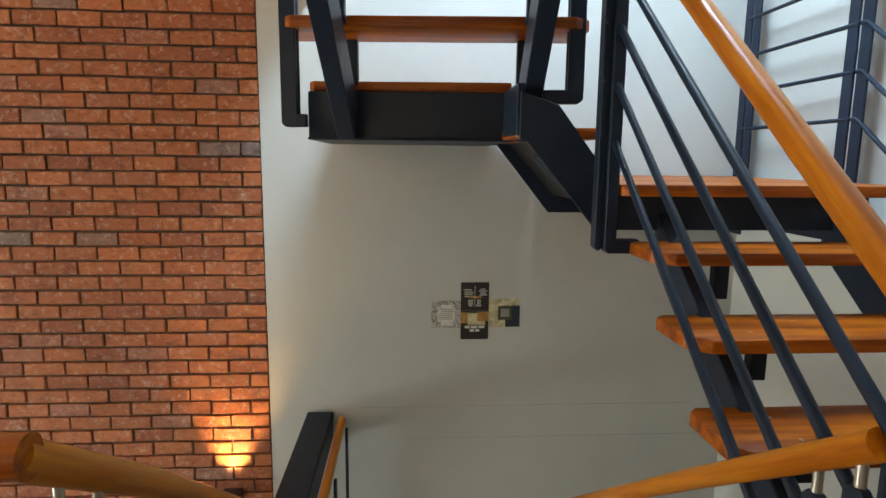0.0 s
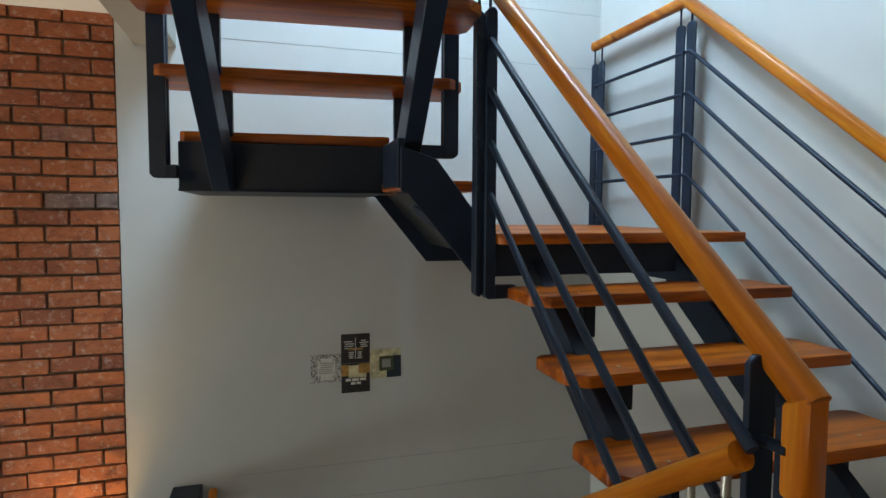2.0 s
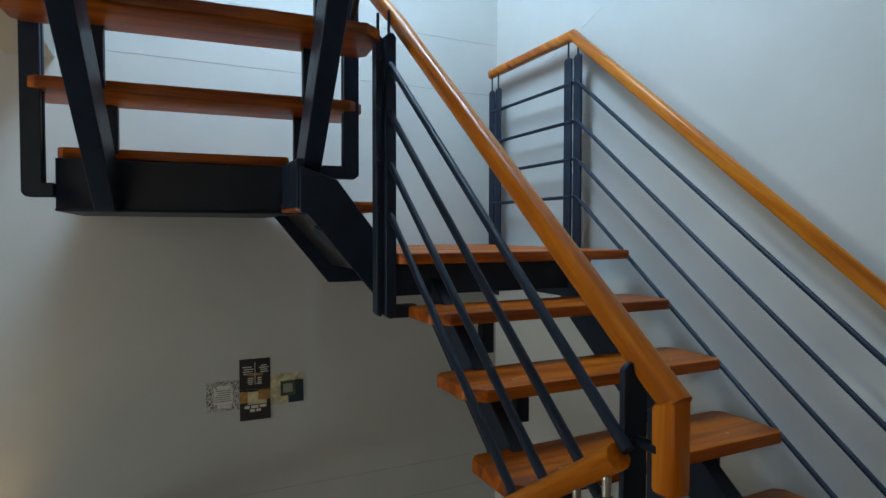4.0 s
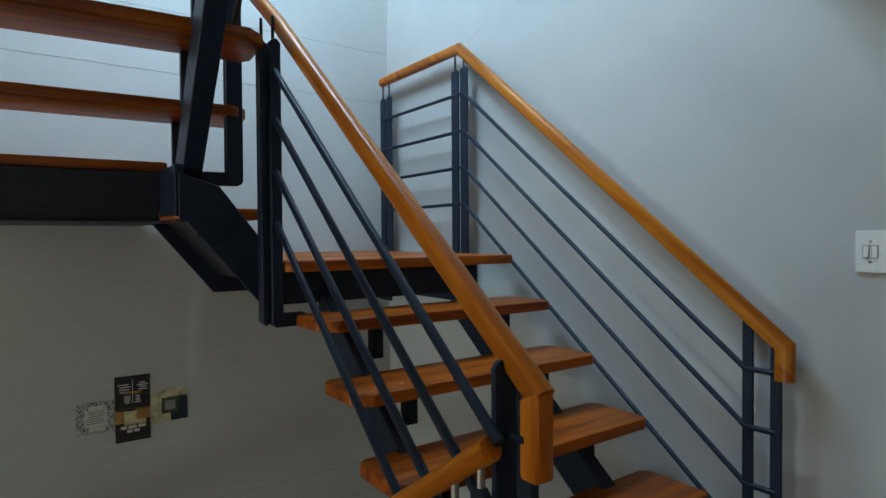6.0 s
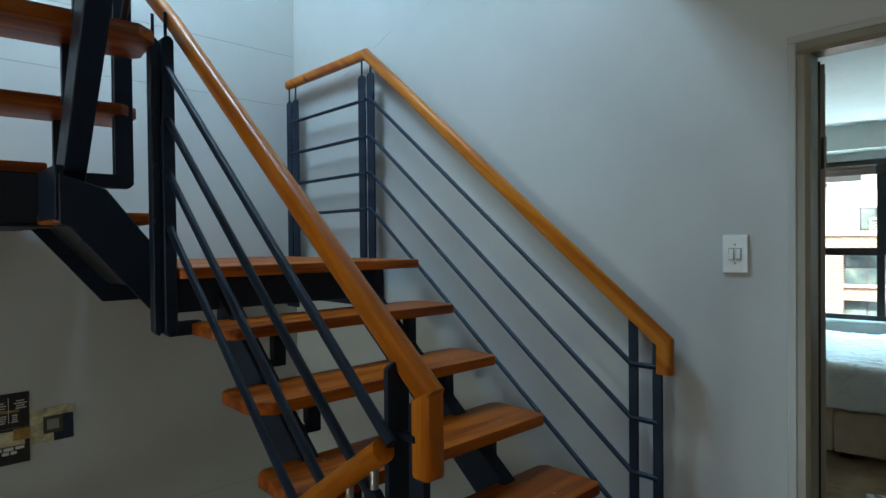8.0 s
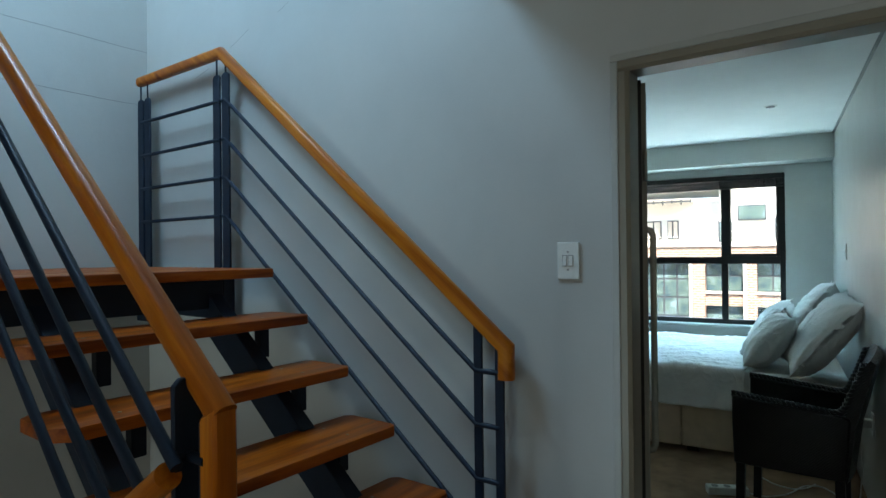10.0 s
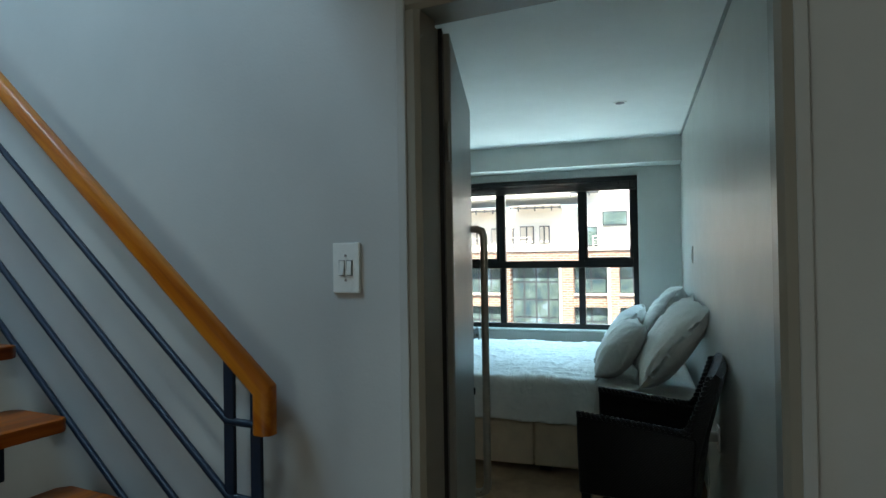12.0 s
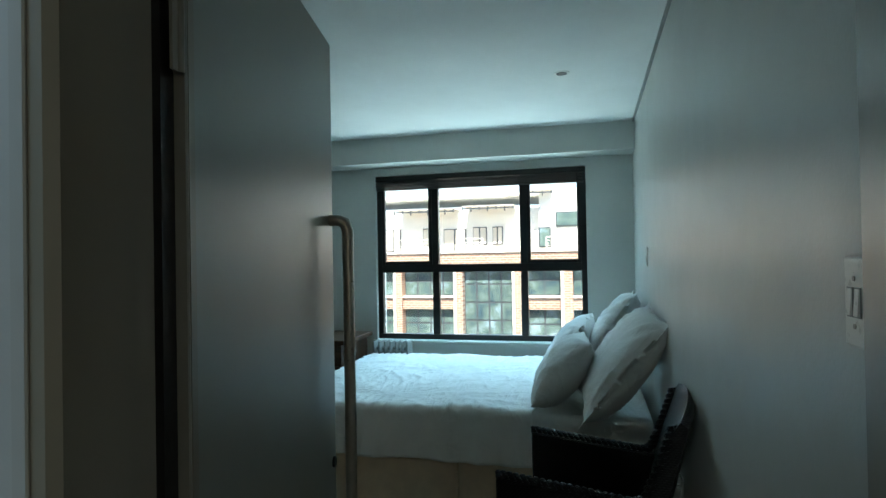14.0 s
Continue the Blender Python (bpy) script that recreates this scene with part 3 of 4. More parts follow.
# ---------------------------------------------------------------- doorway
def jamb(bm, y_open, sgn, top, stop=0.075):
    """Folded metal jamb: a face against the hall, a rebate and a stop. sgn points away from the opening."""
    prism(bm, [(EAST - 0.014, y_open + sgn * 0.050), (EAST - 0.014, y_open + sgn * 0.012), (EAST - 0.004, y_open), (EAST + stop, y_open), (EAST + stop, y_open + sgn * 0.016), (EAST + 0.135, y_open + sgn * 0.016), (EAST + 0.135, y_open + sgn * 0.050)], 2, FLOOR, top)


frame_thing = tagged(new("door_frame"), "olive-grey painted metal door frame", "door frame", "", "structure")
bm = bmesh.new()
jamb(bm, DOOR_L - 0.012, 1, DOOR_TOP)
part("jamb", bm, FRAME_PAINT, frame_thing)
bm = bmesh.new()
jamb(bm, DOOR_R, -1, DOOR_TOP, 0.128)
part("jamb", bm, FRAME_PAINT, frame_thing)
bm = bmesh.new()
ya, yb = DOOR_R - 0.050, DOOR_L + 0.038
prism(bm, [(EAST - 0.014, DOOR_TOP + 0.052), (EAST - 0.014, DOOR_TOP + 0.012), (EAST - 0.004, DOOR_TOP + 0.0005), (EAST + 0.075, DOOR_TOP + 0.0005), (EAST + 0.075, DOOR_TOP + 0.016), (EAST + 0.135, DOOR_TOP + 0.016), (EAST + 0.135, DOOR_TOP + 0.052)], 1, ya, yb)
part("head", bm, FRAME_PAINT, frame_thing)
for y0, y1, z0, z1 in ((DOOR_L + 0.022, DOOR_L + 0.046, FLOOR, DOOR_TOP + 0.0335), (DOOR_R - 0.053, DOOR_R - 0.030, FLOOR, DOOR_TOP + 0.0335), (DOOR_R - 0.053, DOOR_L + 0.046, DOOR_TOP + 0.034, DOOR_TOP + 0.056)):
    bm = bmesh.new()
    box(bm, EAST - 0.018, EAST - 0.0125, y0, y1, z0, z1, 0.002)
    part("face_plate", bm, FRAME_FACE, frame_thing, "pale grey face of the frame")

LEAF_W, LEAF_A = 0.815, 19.0
door = thing("door", "grey painted flush door standing open into the bedroom", "door", at=(2.765, 0.640, FLOOR))
door.rotation_euler = (0, 0, radians(LEAF_A))
bm = bmesh.new()
box(bm, 0.0, LEAF_W, 0.0, 0.042, 0.012, 2.034, 0.002)
part("leaf", bm, DOOR_PAINT, door)
bm = bmesh.new()
box(bm, 0.004, 0.02, -0.0012, 0.001, 0.05, 2.0)
for z in (0.25, 1.75):
    bm2 = bmesh.new()
    tube(bm2, [(-0.010, 0.004, z - 0.05), (-0.010, 0.004, z + 0.05)], 0.007, 12)
    box(bm2, -0.030, 0.0, 0.002, 0.006, z - 0.05, z + 0.05)
    part("hinge", bm2, FRAME_PAINT, door, "", 40)
part("edge_strip", bm, FRAME_PAINT, door)
# Black strip put in the hinge gap to stand for its shade.
bm = bmesh.new()
box(bm, -0.034, -0.001, 0.016, 0.036, 0.012, 2.034)
part("edge_seal", bm, BLACK_METAL, door, "black strip added to darken the hinge gap")
bm = bmesh.new()
HX, HS = LEAF_W - 0.035, -0.048
tube(bm, [(HX, 0.0, 1.560), (HX, HS + 0.025, 1.560), (HX, HS + 0.008, 1.553), (HX, HS, 1.530), (HX, HS, 0.57), (HX, HS + 0.008, 0.547), (HX, HS + 0.025, 0.54), (HX, 0.0, 0.54)], 0.0145, 14, across=(1, 0, 0))
part("pull_handle", bm, BRUSHED, door, "tall pale metal D-shaped pull handle", 50)
bm = bmesh.new()
tube(bm, [(LEAF_W - 0.03, 0.001, 0.93), (LEAF_W - 0.03, -0.006, 0.93)], 0.014, 16)
part("lock_cylinder", bm, BLACK_METAL, door, "", 50)


def switch_plate(name, m, w, h, rockers, label):
    """Plate in its own frame: x across, z up, facing -y."""
    ob = thing(name, label, "switch" if rockers else "wall plate")
    bm = bmesh.new()
    box(bm, -w / 2, w / 2, -0.008, 0, -h / 2, h / 2, 0.003, 2)
    part("plate", bm, WHITE_PLASTIC, ob)
    for k in range(rockers):
        x = (k - (rockers - 1) / 2) * 0.022
        bm = bmesh.new()
        box(bm, x - 0.0085, x + 0.0085, -0.0095, -0.0065, -0.019, 0.019)
        part("rocker_surround", bm, GREY_PLASTIC, ob)
        bm = bmesh.new()
        prism(bm, [(-0.0125, -0.017), (-0.0085, -0.017), (-0.0085, 0.017), (-0.010, 0.017)], 0, x - 0.0068, x + 0.0068, 0.0006)
        part("rocker", bm, WHITE_PLASTIC, ob)
    for z in (-0.030, 0.030):
        bm = bmesh.new()
        tube(bm, [(0, -0.007, z), (0, -0.0095, z)], 0.0035, 10)
        part("screw", bm, SCREW, ob)
    ob.matrix_world = m
    return ob


switch_plate("light_switch", pose(EAST, 0.851, 1.463, 0, 0, -90), 0.078, 0.124, 2, "white double light switch on the grey hall wall")

# cards stuck on the stairwell wall
CARD_DARK = plain("card_dark_print", (0.022, 0.017, 0.016), 0.65, 0, 0.3, 25)
CARD_WHITE = plain("card_white_print", (0.62, 0.60, 0.55), 0.4, 0, 0.15, 60)
CARD_AMBER = plain("card_amber_print", (0.42, 0.22, 0.05), 0.4, 0, 0.4, 40)
CARD_CREAM = plain("card_cream_print", (0.56, 0.50, 0.30), 0.4, 0, 0.5, 25)
CARD_NAVY = plain("card_navy_print", (0.012, 0.022, 0.035), 0.65, 0, 0.3, 25)
CARD_GREEN = plain("card_green_print", (0.05, 0.06, 0.02), 0.4, 0, 0.3, 25)
SPECKLE, snt, sb = nodes_of("card_speckled_print", (0.4, 0.38, 0.34), 0.45)
sv = noise_tex(snt, coords(snt, (2.2, 1, 1), True), 85, 2, 0.4, 1.5)
snt.links.new(ramp(snt, sv, [(0.44, (0.05, 0.045, 0.04)), (0.52, (0.55, 0.52, 0.48))]), sb.inputs["Base Color"])


def card(label, x0, x1, z0, z1, mat, marks, tilt=0.0):
    ob = thing("card", label, "card", "cards on the stairwell wall", at=((x0 + x1) / 2, NORTH, (z0 + z1) / 2))
    w, h = (x1 - x0) / 2, (z1 - z0) / 2
    bm = bmesh.new()
    box(bm, -w, w, -0.003, -0.0004, -h, h)
    part("sheet", bm, mat, ob)
    for k, (a, b2, c, d, mm) in enumerate(marks):
        bm = bmesh.new()
        box(bm, a * w, b2 * w, -0.0036 - 0.00025 * k, -0.0029, c * h, d * h)
        part("print", bm, mm, ob)
    ob.rotation_euler = (0, radians(tilt), 0)
    return ob


def lines(x0, x1, z0, z1, n, mat, seed):
    rnd = random.Random(seed)
    out = []
    for k in range(n):
        z = z1 + (z0 - z1) * (k + 0.5) / n
        a = x0 + (x1 - x0) * rnd.uniform(0, 0.2)
        out.append((a, x1 - (x1 - x0) * rnd.uniform(0, 0.25), z - 0.028, z + 0.028, mat))
    return out


card("dark printed card with pale and amber lines of writing", 0.936, 1.104, 0.617, 0.790, CARD_DARK,
     lines(-0.85, -0.05, -0.05, 0.55, 4, CARD_WHITE, 1) + lines(0.25, 0.9, 0.05, 0.6, 4, CARD_WHITE, 2) + lines(-0.6, 0.7, -0.12, 0.05, 2, CARD_AMBER, 3) + lines(-0.5, -0.1, -0.7, -0.2, 4, CARD_WHITE, 4) + lines(0.1, 0.5, -0.7, -0.2, 4, CARD_WHITE, 5) + [(-0.02, 0.01, -0.7, 0.75, CARD_WHITE)])
card("dark card with a pale picture and bold white words", 0.937, 1.104, 0.441, 0.6155, CARD_DARK,
     [(-1, -0.4, 0.15, 0.9, CARD_AMBER), (-0.5, 0.75, 0.02, 0.85, CARD_CREAM), (0.2, 1, 0.3, 0.95, CARD_AMBER)] + [(-0.7, -0.35, -0.22, -0.04, CARD_WHITE), (-0.28, 0.2, -0.22, -0.04, CARD_WHITE), (0.28, 0.72, -0.2, -0.03, CARD_WHITE), (-0.35, -0.02, -0.45, -0.28, CARD_WHITE), (0.06, 0.36, -0.44, -0.28, CARD_WHITE)])
card("speckled grey card with a white patch of small writing", 0.762, 0.934, 0.512, 0.678, SPECKLE,
     [(-0.55, 0.6, -0.55, 0.5, CARD_WHITE), (-0.35, 0.4, -0.8, 0.72, CARD_WHITE)] + [(a, b2, c, d + 0.0, GREY_PLASTIC) for a, b2, c, d, _ in lines(-0.5, 0.55, -0.4, 0.45, 6, None, 7)], 0.6)
card("cream and navy card with a round green mark", 1.107, 1.292, 0.516, 0.690, CARD_CREAM,
     [(0.05, 1, -1, 0.02, CARD_NAVY), (0.5, 1, 0.0, 0.5, CARD_NAVY), (-0.42, 0.5, -0.5, 0.5, CARD_GREEN), (-0.25, 0.32, -0.28, 0.30, GREY_PLASTIC)], -0.8)

# ---------------------------------------------------------------- bedroom shell (in its own frame)
def place(ob):
    ob.matrix_world = ROOM @ ob.matrix_world
    return ob


W0, W1, WZ0, WZ1, WALL_U = 0.35, 2.185, 0.76, 2.215, 4.43
bm = bmesh.new()
box(bm, 0.05, 4.7, -0.15, -0.02, -0.2, 2.7)
place(structure("wall_bedroom_south", bm, PLASTER_BED, "satin grey bedroom wall beside the bed", "wall"))
bm = bmesh.new()
box(bm, WALL_U, 4.68, -0.02, W0, -0.2, 2.7)
box(bm, WALL_U, 4.68, W1, 3.4, -0.2, 2.7)
box(bm, WALL_U, 4.68, W0, W1, -0.2, WZ0)
box(bm, WALL_U, 4.68, W0, W1, WZ1, 2.7)
place(structure("wall_bedroom_east", bm, PLASTER_BED, "grey bedroom wall around the window", "wall"))
bm = bmesh.new()
box(bm, 0.45, 4.68, 3.4, 3.55, -0.2, 2.7)
place(structure("wall_bedroom_north", bm, PLASTER_BED, "plain grey bedroom wall", "wall"))
OUTLINE = [(-0.02, -0.15), (4.68, -0.15), (4.68, 3.55), (0.45, 3.55)]
bm = bmesh.new()
prism(bm, OUTLINE, 2, FLOOR - 0.2, FLOOR)
place(structure("floor_bedroom", bm, CARPET, "brown bedroom floor", "floor"))
bm = bmesh.new()
box(bm, EAST, EAST + 0.13, DOOR_R, DOOR_L, FLOOR - 0.2, FLOOR)
structure("threshold", bm, CARPET, "brown floor strip in the doorway", "floor")
bm = bmesh.new()
prism(bm, OUTLINE, 2, 2.50, 2.62)
place(structure("ceiling_bedroom", bm, CEILING, "white bedroom ceiling with a shadow line", "ceiling"))
# No groove is cut; a dark-coloured strip gives the shade in the gap.
bm = bmesh.new()
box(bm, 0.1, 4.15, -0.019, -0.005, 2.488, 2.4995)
place(structure("trim", bm, GREY_PLASTIC, "grey strip drawing the shade of the gap between wall and ceiling", "trim"))
bm = bmesh.new()
box(bm, 4.15, WALL_U - 0.002, -0.018, 3.4, 2.285, 2.50)
place(structure("bulkhead", bm, PLASTER_BED, "grey plastered bulkhead over the window", "beam"))

# window
win = thing("window", "black aluminium window with six panes and opening top lights", "window")
place(win)
FR = 0.045


def wbox(name, v0, v1, z0, z1, u0=4.47, u1=4.53, parent=win, mat=None, bevel=0.003):
    bm = bmesh.new()
    box(bm, u0, u1, v0, v1, z0, z1, bevel)
    return part(name, bm, mat or BLACK_METAL, parent)


wbox("frame_member", W0, W1, WZ0, WZ0 + FR)
wbox("frame_member", W0, W1, WZ1 - FR, WZ1)
wbox("frame_member", W0, W0 + FR, WZ0 + FR, WZ1 - FR)
wbox("frame_member", W1 - FR, W1, WZ0 + FR, WZ1 - FR)
wbox("transom", W0 + FR, W1 - FR, 1.35, 1.42)
for v in (0.87, 1.646):
    wbox("mullion", v - 0.03, v + 0.03, WZ0 + FR, 1.35)
    wbox("mullion", v - 0.03, v + 0.03, 1.42, WZ1 - FR)
for v0, v1, z0, z1, op in ((W0 + FR, 0.84, 1.42, WZ1 - FR, 1), (0.90, 1.616, 1.42, WZ1 - FR, 0), (1.676, W1 - FR, 1.42, WZ1 - FR, 1), (W0 + FR, 0.84, WZ0 + FR, 1.35, 0), (0.90, 1.616, WZ0 + FR, 1.35, 0), (1.676, W1 - FR, WZ0 + FR, 1.35, 0)):
    t = 0.030 if op else 0.008
    if op:
        wbox("sash", v0, v0 + t, z0, z1, 4.462, 4.50)
        wbox("sash", v1 - t, v1, z0, z1, 4.462, 4.50)
        wbox("sash", v0 + t, v1 - t, z0, z0 + t, 4.462, 4.50)
        wbox("sash", v0 + t, v1 - t, z1 - t, z1, 4.462, 4.50)
    pane = wbox("pane", v0 + t * 0.5, v1 - t * 0.5, z0 + t * 0.5, z1 - t * 0.5, 4.497, 4.502, win, GLASS, 0)
    pane.visible_shadow = False
bm = bmesh.new()
box(bm, WALL_U - 0.03, 4.475, W0 - 0.03, W1 + 0.03, WZ0 - 0.028, WZ0 - 0.003, 0.004)
part("window_sill", bm, PLASTER_BED, win)

blind = place(thing("blind", "dark venetian blind drawn up at the window head", "blind"))
bm = bmesh.new()
box(bm, 4.415, 4.458, W0 + 0.008, W1 - 0.008, 2.165, 2.208, 0.003)
part("head_rail", bm, BLACK_METAL, blind)
for k in range(17):
    bm = bmesh.new()
    box(bm, 4.412, 4.460, W0 + 0.012, W1 - 0.012, 2.158 - 0.0047 * k - 0.0025, 2.158 - 0.0047 * k, 0, 1, Matrix.Translation((4.436, 0, 2.158 - 0.0047 * k)) @ Matrix.Rotation(radians(random.uniform(-4, 4)), 4, "Y") @ Matrix.Rotation(radians(random.uniform(-0.12, 0.12)), 4, "X") @ Matrix.Translation((-4.436, 0, -2.158 + 0.0047 * k)))
    part("slat", bm, BLACK_METAL, blind)
for v in (0.52, 0.9, 1.6, 2.0):
    bm = bmesh.new()
    tube(bm, [(4.409, v, 2.16), (4.409, v, 2.075)], 0.003, 6)
    part("cord", bm, BLACK_METAL, blind)
bm = bmesh.new()
tube(bm, [(4.405, 0.42, 2.16), (4.41, 0.415, 1.8), (4.41, 0.41, 1.5)], 0.004, 8)
part("wand", bm, BLACK_METAL, blind)

# ---------------------------------------------------------------- bed
BED_U, BED_W, BED_L, BED_TOP = 2.60, 1.62, 2.08, 0.665
bed = thing("bed", "double bed with a cream upholstered base and a rumpled white duvet", "bed", at=tuple(room(BED_U, 0.02, 0)))
bed.rotation_euler = (0, 0, TH)
bm = bmesh.new()
box(bm, 0.02, BED_W, 0.0, 1.02, 0.075, 0.365, 0.015, 2)
part("base", bm, BASE_CLOTH, bed, "cream cloth bed base")
bm = bmesh.new()
box(bm, 0.02, BED_W, 1.024, BED_L, 0.075, 0.365, 0.015, 2)
part("base", bm, BASE_CLOTH, bed, "cream cloth bed base")
for x in (0.12, BED_W - 0.12):
    for y in (0.12, 0.95, 1.95):
        bm = bmesh.new()
        box(bm, x - 0.04, x + 0.04, y - 0.04, y + 0.04, FLOOR, 0.075)
        part("foot", bm, DARK_WOOD, bed)
bm = bmesh.new()
box(bm, 0.012, BED_W - 0.01, 0.0, BED_L - 0.01, 0.367, 0.648, 0.05, 3)
part("mattress", bm, LINEN, bed, "mattress under a white sheet", 50)


def duvet_point(s, v):
    """The cover: s runs up the near side and over the top, v along the bed."""
    drop, r = 0.285, 0.055
    fold = 0.012 * math.sin(v * 9.5 + 1.3 * math.sin(v * 4)) + 0.010 * math.sin(v * 23 + 2 * math.sin(v * 7))
    if s < drop - r:
        k = (drop - r - s) / (drop - r)
        p = Vector((-0.012 - fold * k * 0.9 - 0.012 * k, v, BED_TOP - r - (drop - r) * k))
    elif s < drop + 0.57 * r:
        a = (s - drop + r) / (1.57 * r) * math.pi / 2
        p = Vector((-0.012 + r * (1 - math.cos(a)), v, BED_TOP - r + r * math.sin(a)))
    else:
        p = Vector((-0.012 + r + (s - drop - 0.57 * r), v, BED_TOP))
    q = Vector((p.x * 2.0, v * 4.2, p.z * 2))
    big = noise.noise(q * 0.6) * 0.016
    d = noise.noise(Vector((p.x * 3.0 + 4, v * 2.0, 3))) * 1.4
    crease = 0.0
    for f, amp, rot in ((13, 0.008, 0.7 + d * 0.3), (31, 0.005, 0.9 + d * 0.4), (60, 0.003, 0.5 + d * 0.5)):
        w = math.cos(rot) * p.x + math.sin(rot) * v
        n = noise.noise(Vector((w * f * 0.55, (v - p.x) * 2.4, f)))
        crease += amp * (1 - min(1, abs(n) * 3.2)) ** 2
    up = max(0.0, min(1.0, (p.z - 0.45) / 0.2))
    return p + Vector((-0.5 * (1 - up) * crease - big * 0.2 * (1 - up), 0, (big + crease) * up))


bm = bmesh.new()
NS, NV = 120, 130
grid = []
for i in range(NS + 1):
    s = (0.285 + BED_W + 0.02) * i / NS
    grid.append([bm.verts.new(duvet_point(s, 0.60 + 1.52 * j / NV + 0.012 * math.sin(s * 9) * (1 - j / NV))) for j in range(NV + 1)])
for i in range(NS):
    for j in range(NV):
        bm.faces.new((grid[i][j], grid[i + 1][j], grid[i + 1][j + 1], grid[i][j + 1]))
duvet = part("duvet", bm, LINEN, bed, "rumpled white cotton duvet", 80)
sol = duvet.modifiers.new("thickness", "SOLIDIFY")
sol.thickness, sol.offset = 0.014, -1


def pillow(m, w, h, d, seed, flange, label):
    """A filled pillow: w across, h up, d thick, with creases and a flat hem."""
    n = 44
    bm = bmesh.new()
    off = Vector((seed * 3.1, seed * 1.7, seed))
    for side in (1, -1):
        rows = []
        for i in range(n + 1):
            row = []
            for j in range(n + 1):
                s, t = 2 * i / n - 1, 2 * j / n - 1
                pinch = 1 - 0.10 * (1 - abs(s) ** 2) * abs(t) ** 6 - 0.0
                pinch2 = 1 - 0.10 * (1 - abs(t) ** 2) * abs(s) ** 6
                fl = flange
                ss, tt = min(1, abs(s) / (1 - fl)), min(1, abs(t) / (1 - fl))
                th = ((1 - ss ** 2.6) ** 0.55) * ((1 - tt ** 2.6) ** 0.55)
                x, z = s * w / 2 * pinch2, t * h / 2 * pinch
                q = Vector((x * 5, z * 5, side * 2)) + off
                dent = noise.noise(q * 0.7) * 0.016 * th
                crease = 0
                for f, amp in ((0.8, 0.010), (1.9, 0.006)):
                    a = noise.noise(q * 0.35) * 2.2 + seed
                    v = noise.noise(Vector(((math.cos(a) * x + math.sin(a) * z) * 9 * f, (z - x) * 2.0, seed + f + side)))
                    crease += amp * (1 - min(1, abs(v) * 4.5)) ** 2
                ang = math.atan2(1.02 - abs(t), 1.02 - abs(s))
                near = max(0.0, 1 - 1.35 * math.hypot(1 - abs(s), 1 - abs(t)))
                crease += 0.011 * near * math.sin(ang * 11 + seed * 2 + side) + 0.007 * math.sin(s * 21 + seed) * max(0.0, abs(t) - 0.55) * th
                hem = noise.noise(Vector((x * 8, z * 8, seed))) * 0.012
                y = side * (th * d / 2 + dent + crease * min(1, th * 2.5) + 0.003) + hem * (1 - th) + (-0.03 * (1 - t) * s * s)
                row.append(bm.verts.new((x, y, z)))
            rows.append(row)
        for i in range(n):
            for j in range(n):
                bm.faces.new((rows[i][j], rows[i + 1][j], rows[i + 1][j + 1], rows[i][j + 1]))
    bmesh.ops.remove_doubles(bm, verts=[v for v in bm.verts if abs(abs(v.co.x) - w / 2) < 0.06 or abs(abs(v.co.z) - h / 2) < 0.06], dist=0.0062)
    ob = new("pillow", mesh_of("pillow", bm, LINEN, 75))
    ob.matrix_world = ROOM @ m
    return tagged(ob, label, "pillow", "pillows on the bed")


def lean(u, v, z, back, turn=0.0, roll=0.0):
    return Matrix.Translation((u, v, z)) @ Matrix.Rotation(radians(90 + turn), 4, "Z") @ Matrix.Rotation(radians(90), 4, "Z") @ Matrix.Rotation(radians(-back), 4, "X") @ Matrix.Rotation(radians(roll), 4, "Y")


pillow(lean(2.66, 0.168, 0.925, 35, 6, 4), 0.70, 0.66, 0.22, 1, 0.08, "large white pillow leaning on the bedroom wall")
pillow(lean(3.62, 0.190, 0.960, 30, -3, -3), 0.70, 0.64, 0.20, 2, 0.06, "white pillow propped against the far part of the wall")
pillow(lean(2.90, 0.475, 0.835, 36, 3, -2), 0.64, 0.46, 0.21, 3, 0.02, "plump white pillow leaning on another pillow")
pillow(lean(3.56, 0.47, 0.86, 34, -4, 4), 0.64, 0.48, 0.19, 4, 0.05, "white pillow leaning on the pillow behind it")

# ---------------------------------------------------------------- wicker armchair
WICKER, wnt, wb = nodes_of("black_wicker", (0.012, 0.011, 0.012), 0.30, 0.0, 0.3)
wc = coords(wnt)
w1 = node(wnt, "ShaderNodeTexWave", Scale=42.0, Distortion=1.2, Detail=1.0)
w2 = node(wnt, "ShaderNodeTexWave", Scale=46.0, Distortion=0.8, Detail=1.0)
w1.bands_direction, w2.bands_direction = "Z", "DIAGONAL"
wnt.links.new(wc, w1.inputs["Vector"])
wnt.links.new(wc, w2.inputs["Vector"])
wm = wnt.nodes.new("ShaderNodeMath")
wm.operation = "MULTIPLY"
wnt.links.new(w1.outputs["Fac"], wm.inputs[0])
wnt.links.new(w2.outputs["Fac"], wm.inputs[1])
wnt.links.new(ramp(wnt, wm.outputs[0], [(0.1, (0.003, 0.003, 0.003)), (0.7, (0.009, 0.008, 0.008))]), wb.inputs["Base Color"])
bump(wnt, wb, wm.outputs[0], 0.6, 0.004)

chair = thing("armchair", "black woven wicker armchair standing beside the bed", "chair", at=tuple(room(1.715, 0.332, FLOOR)))
chair.rotation_euler = (0, 0, TH + radians(-7))


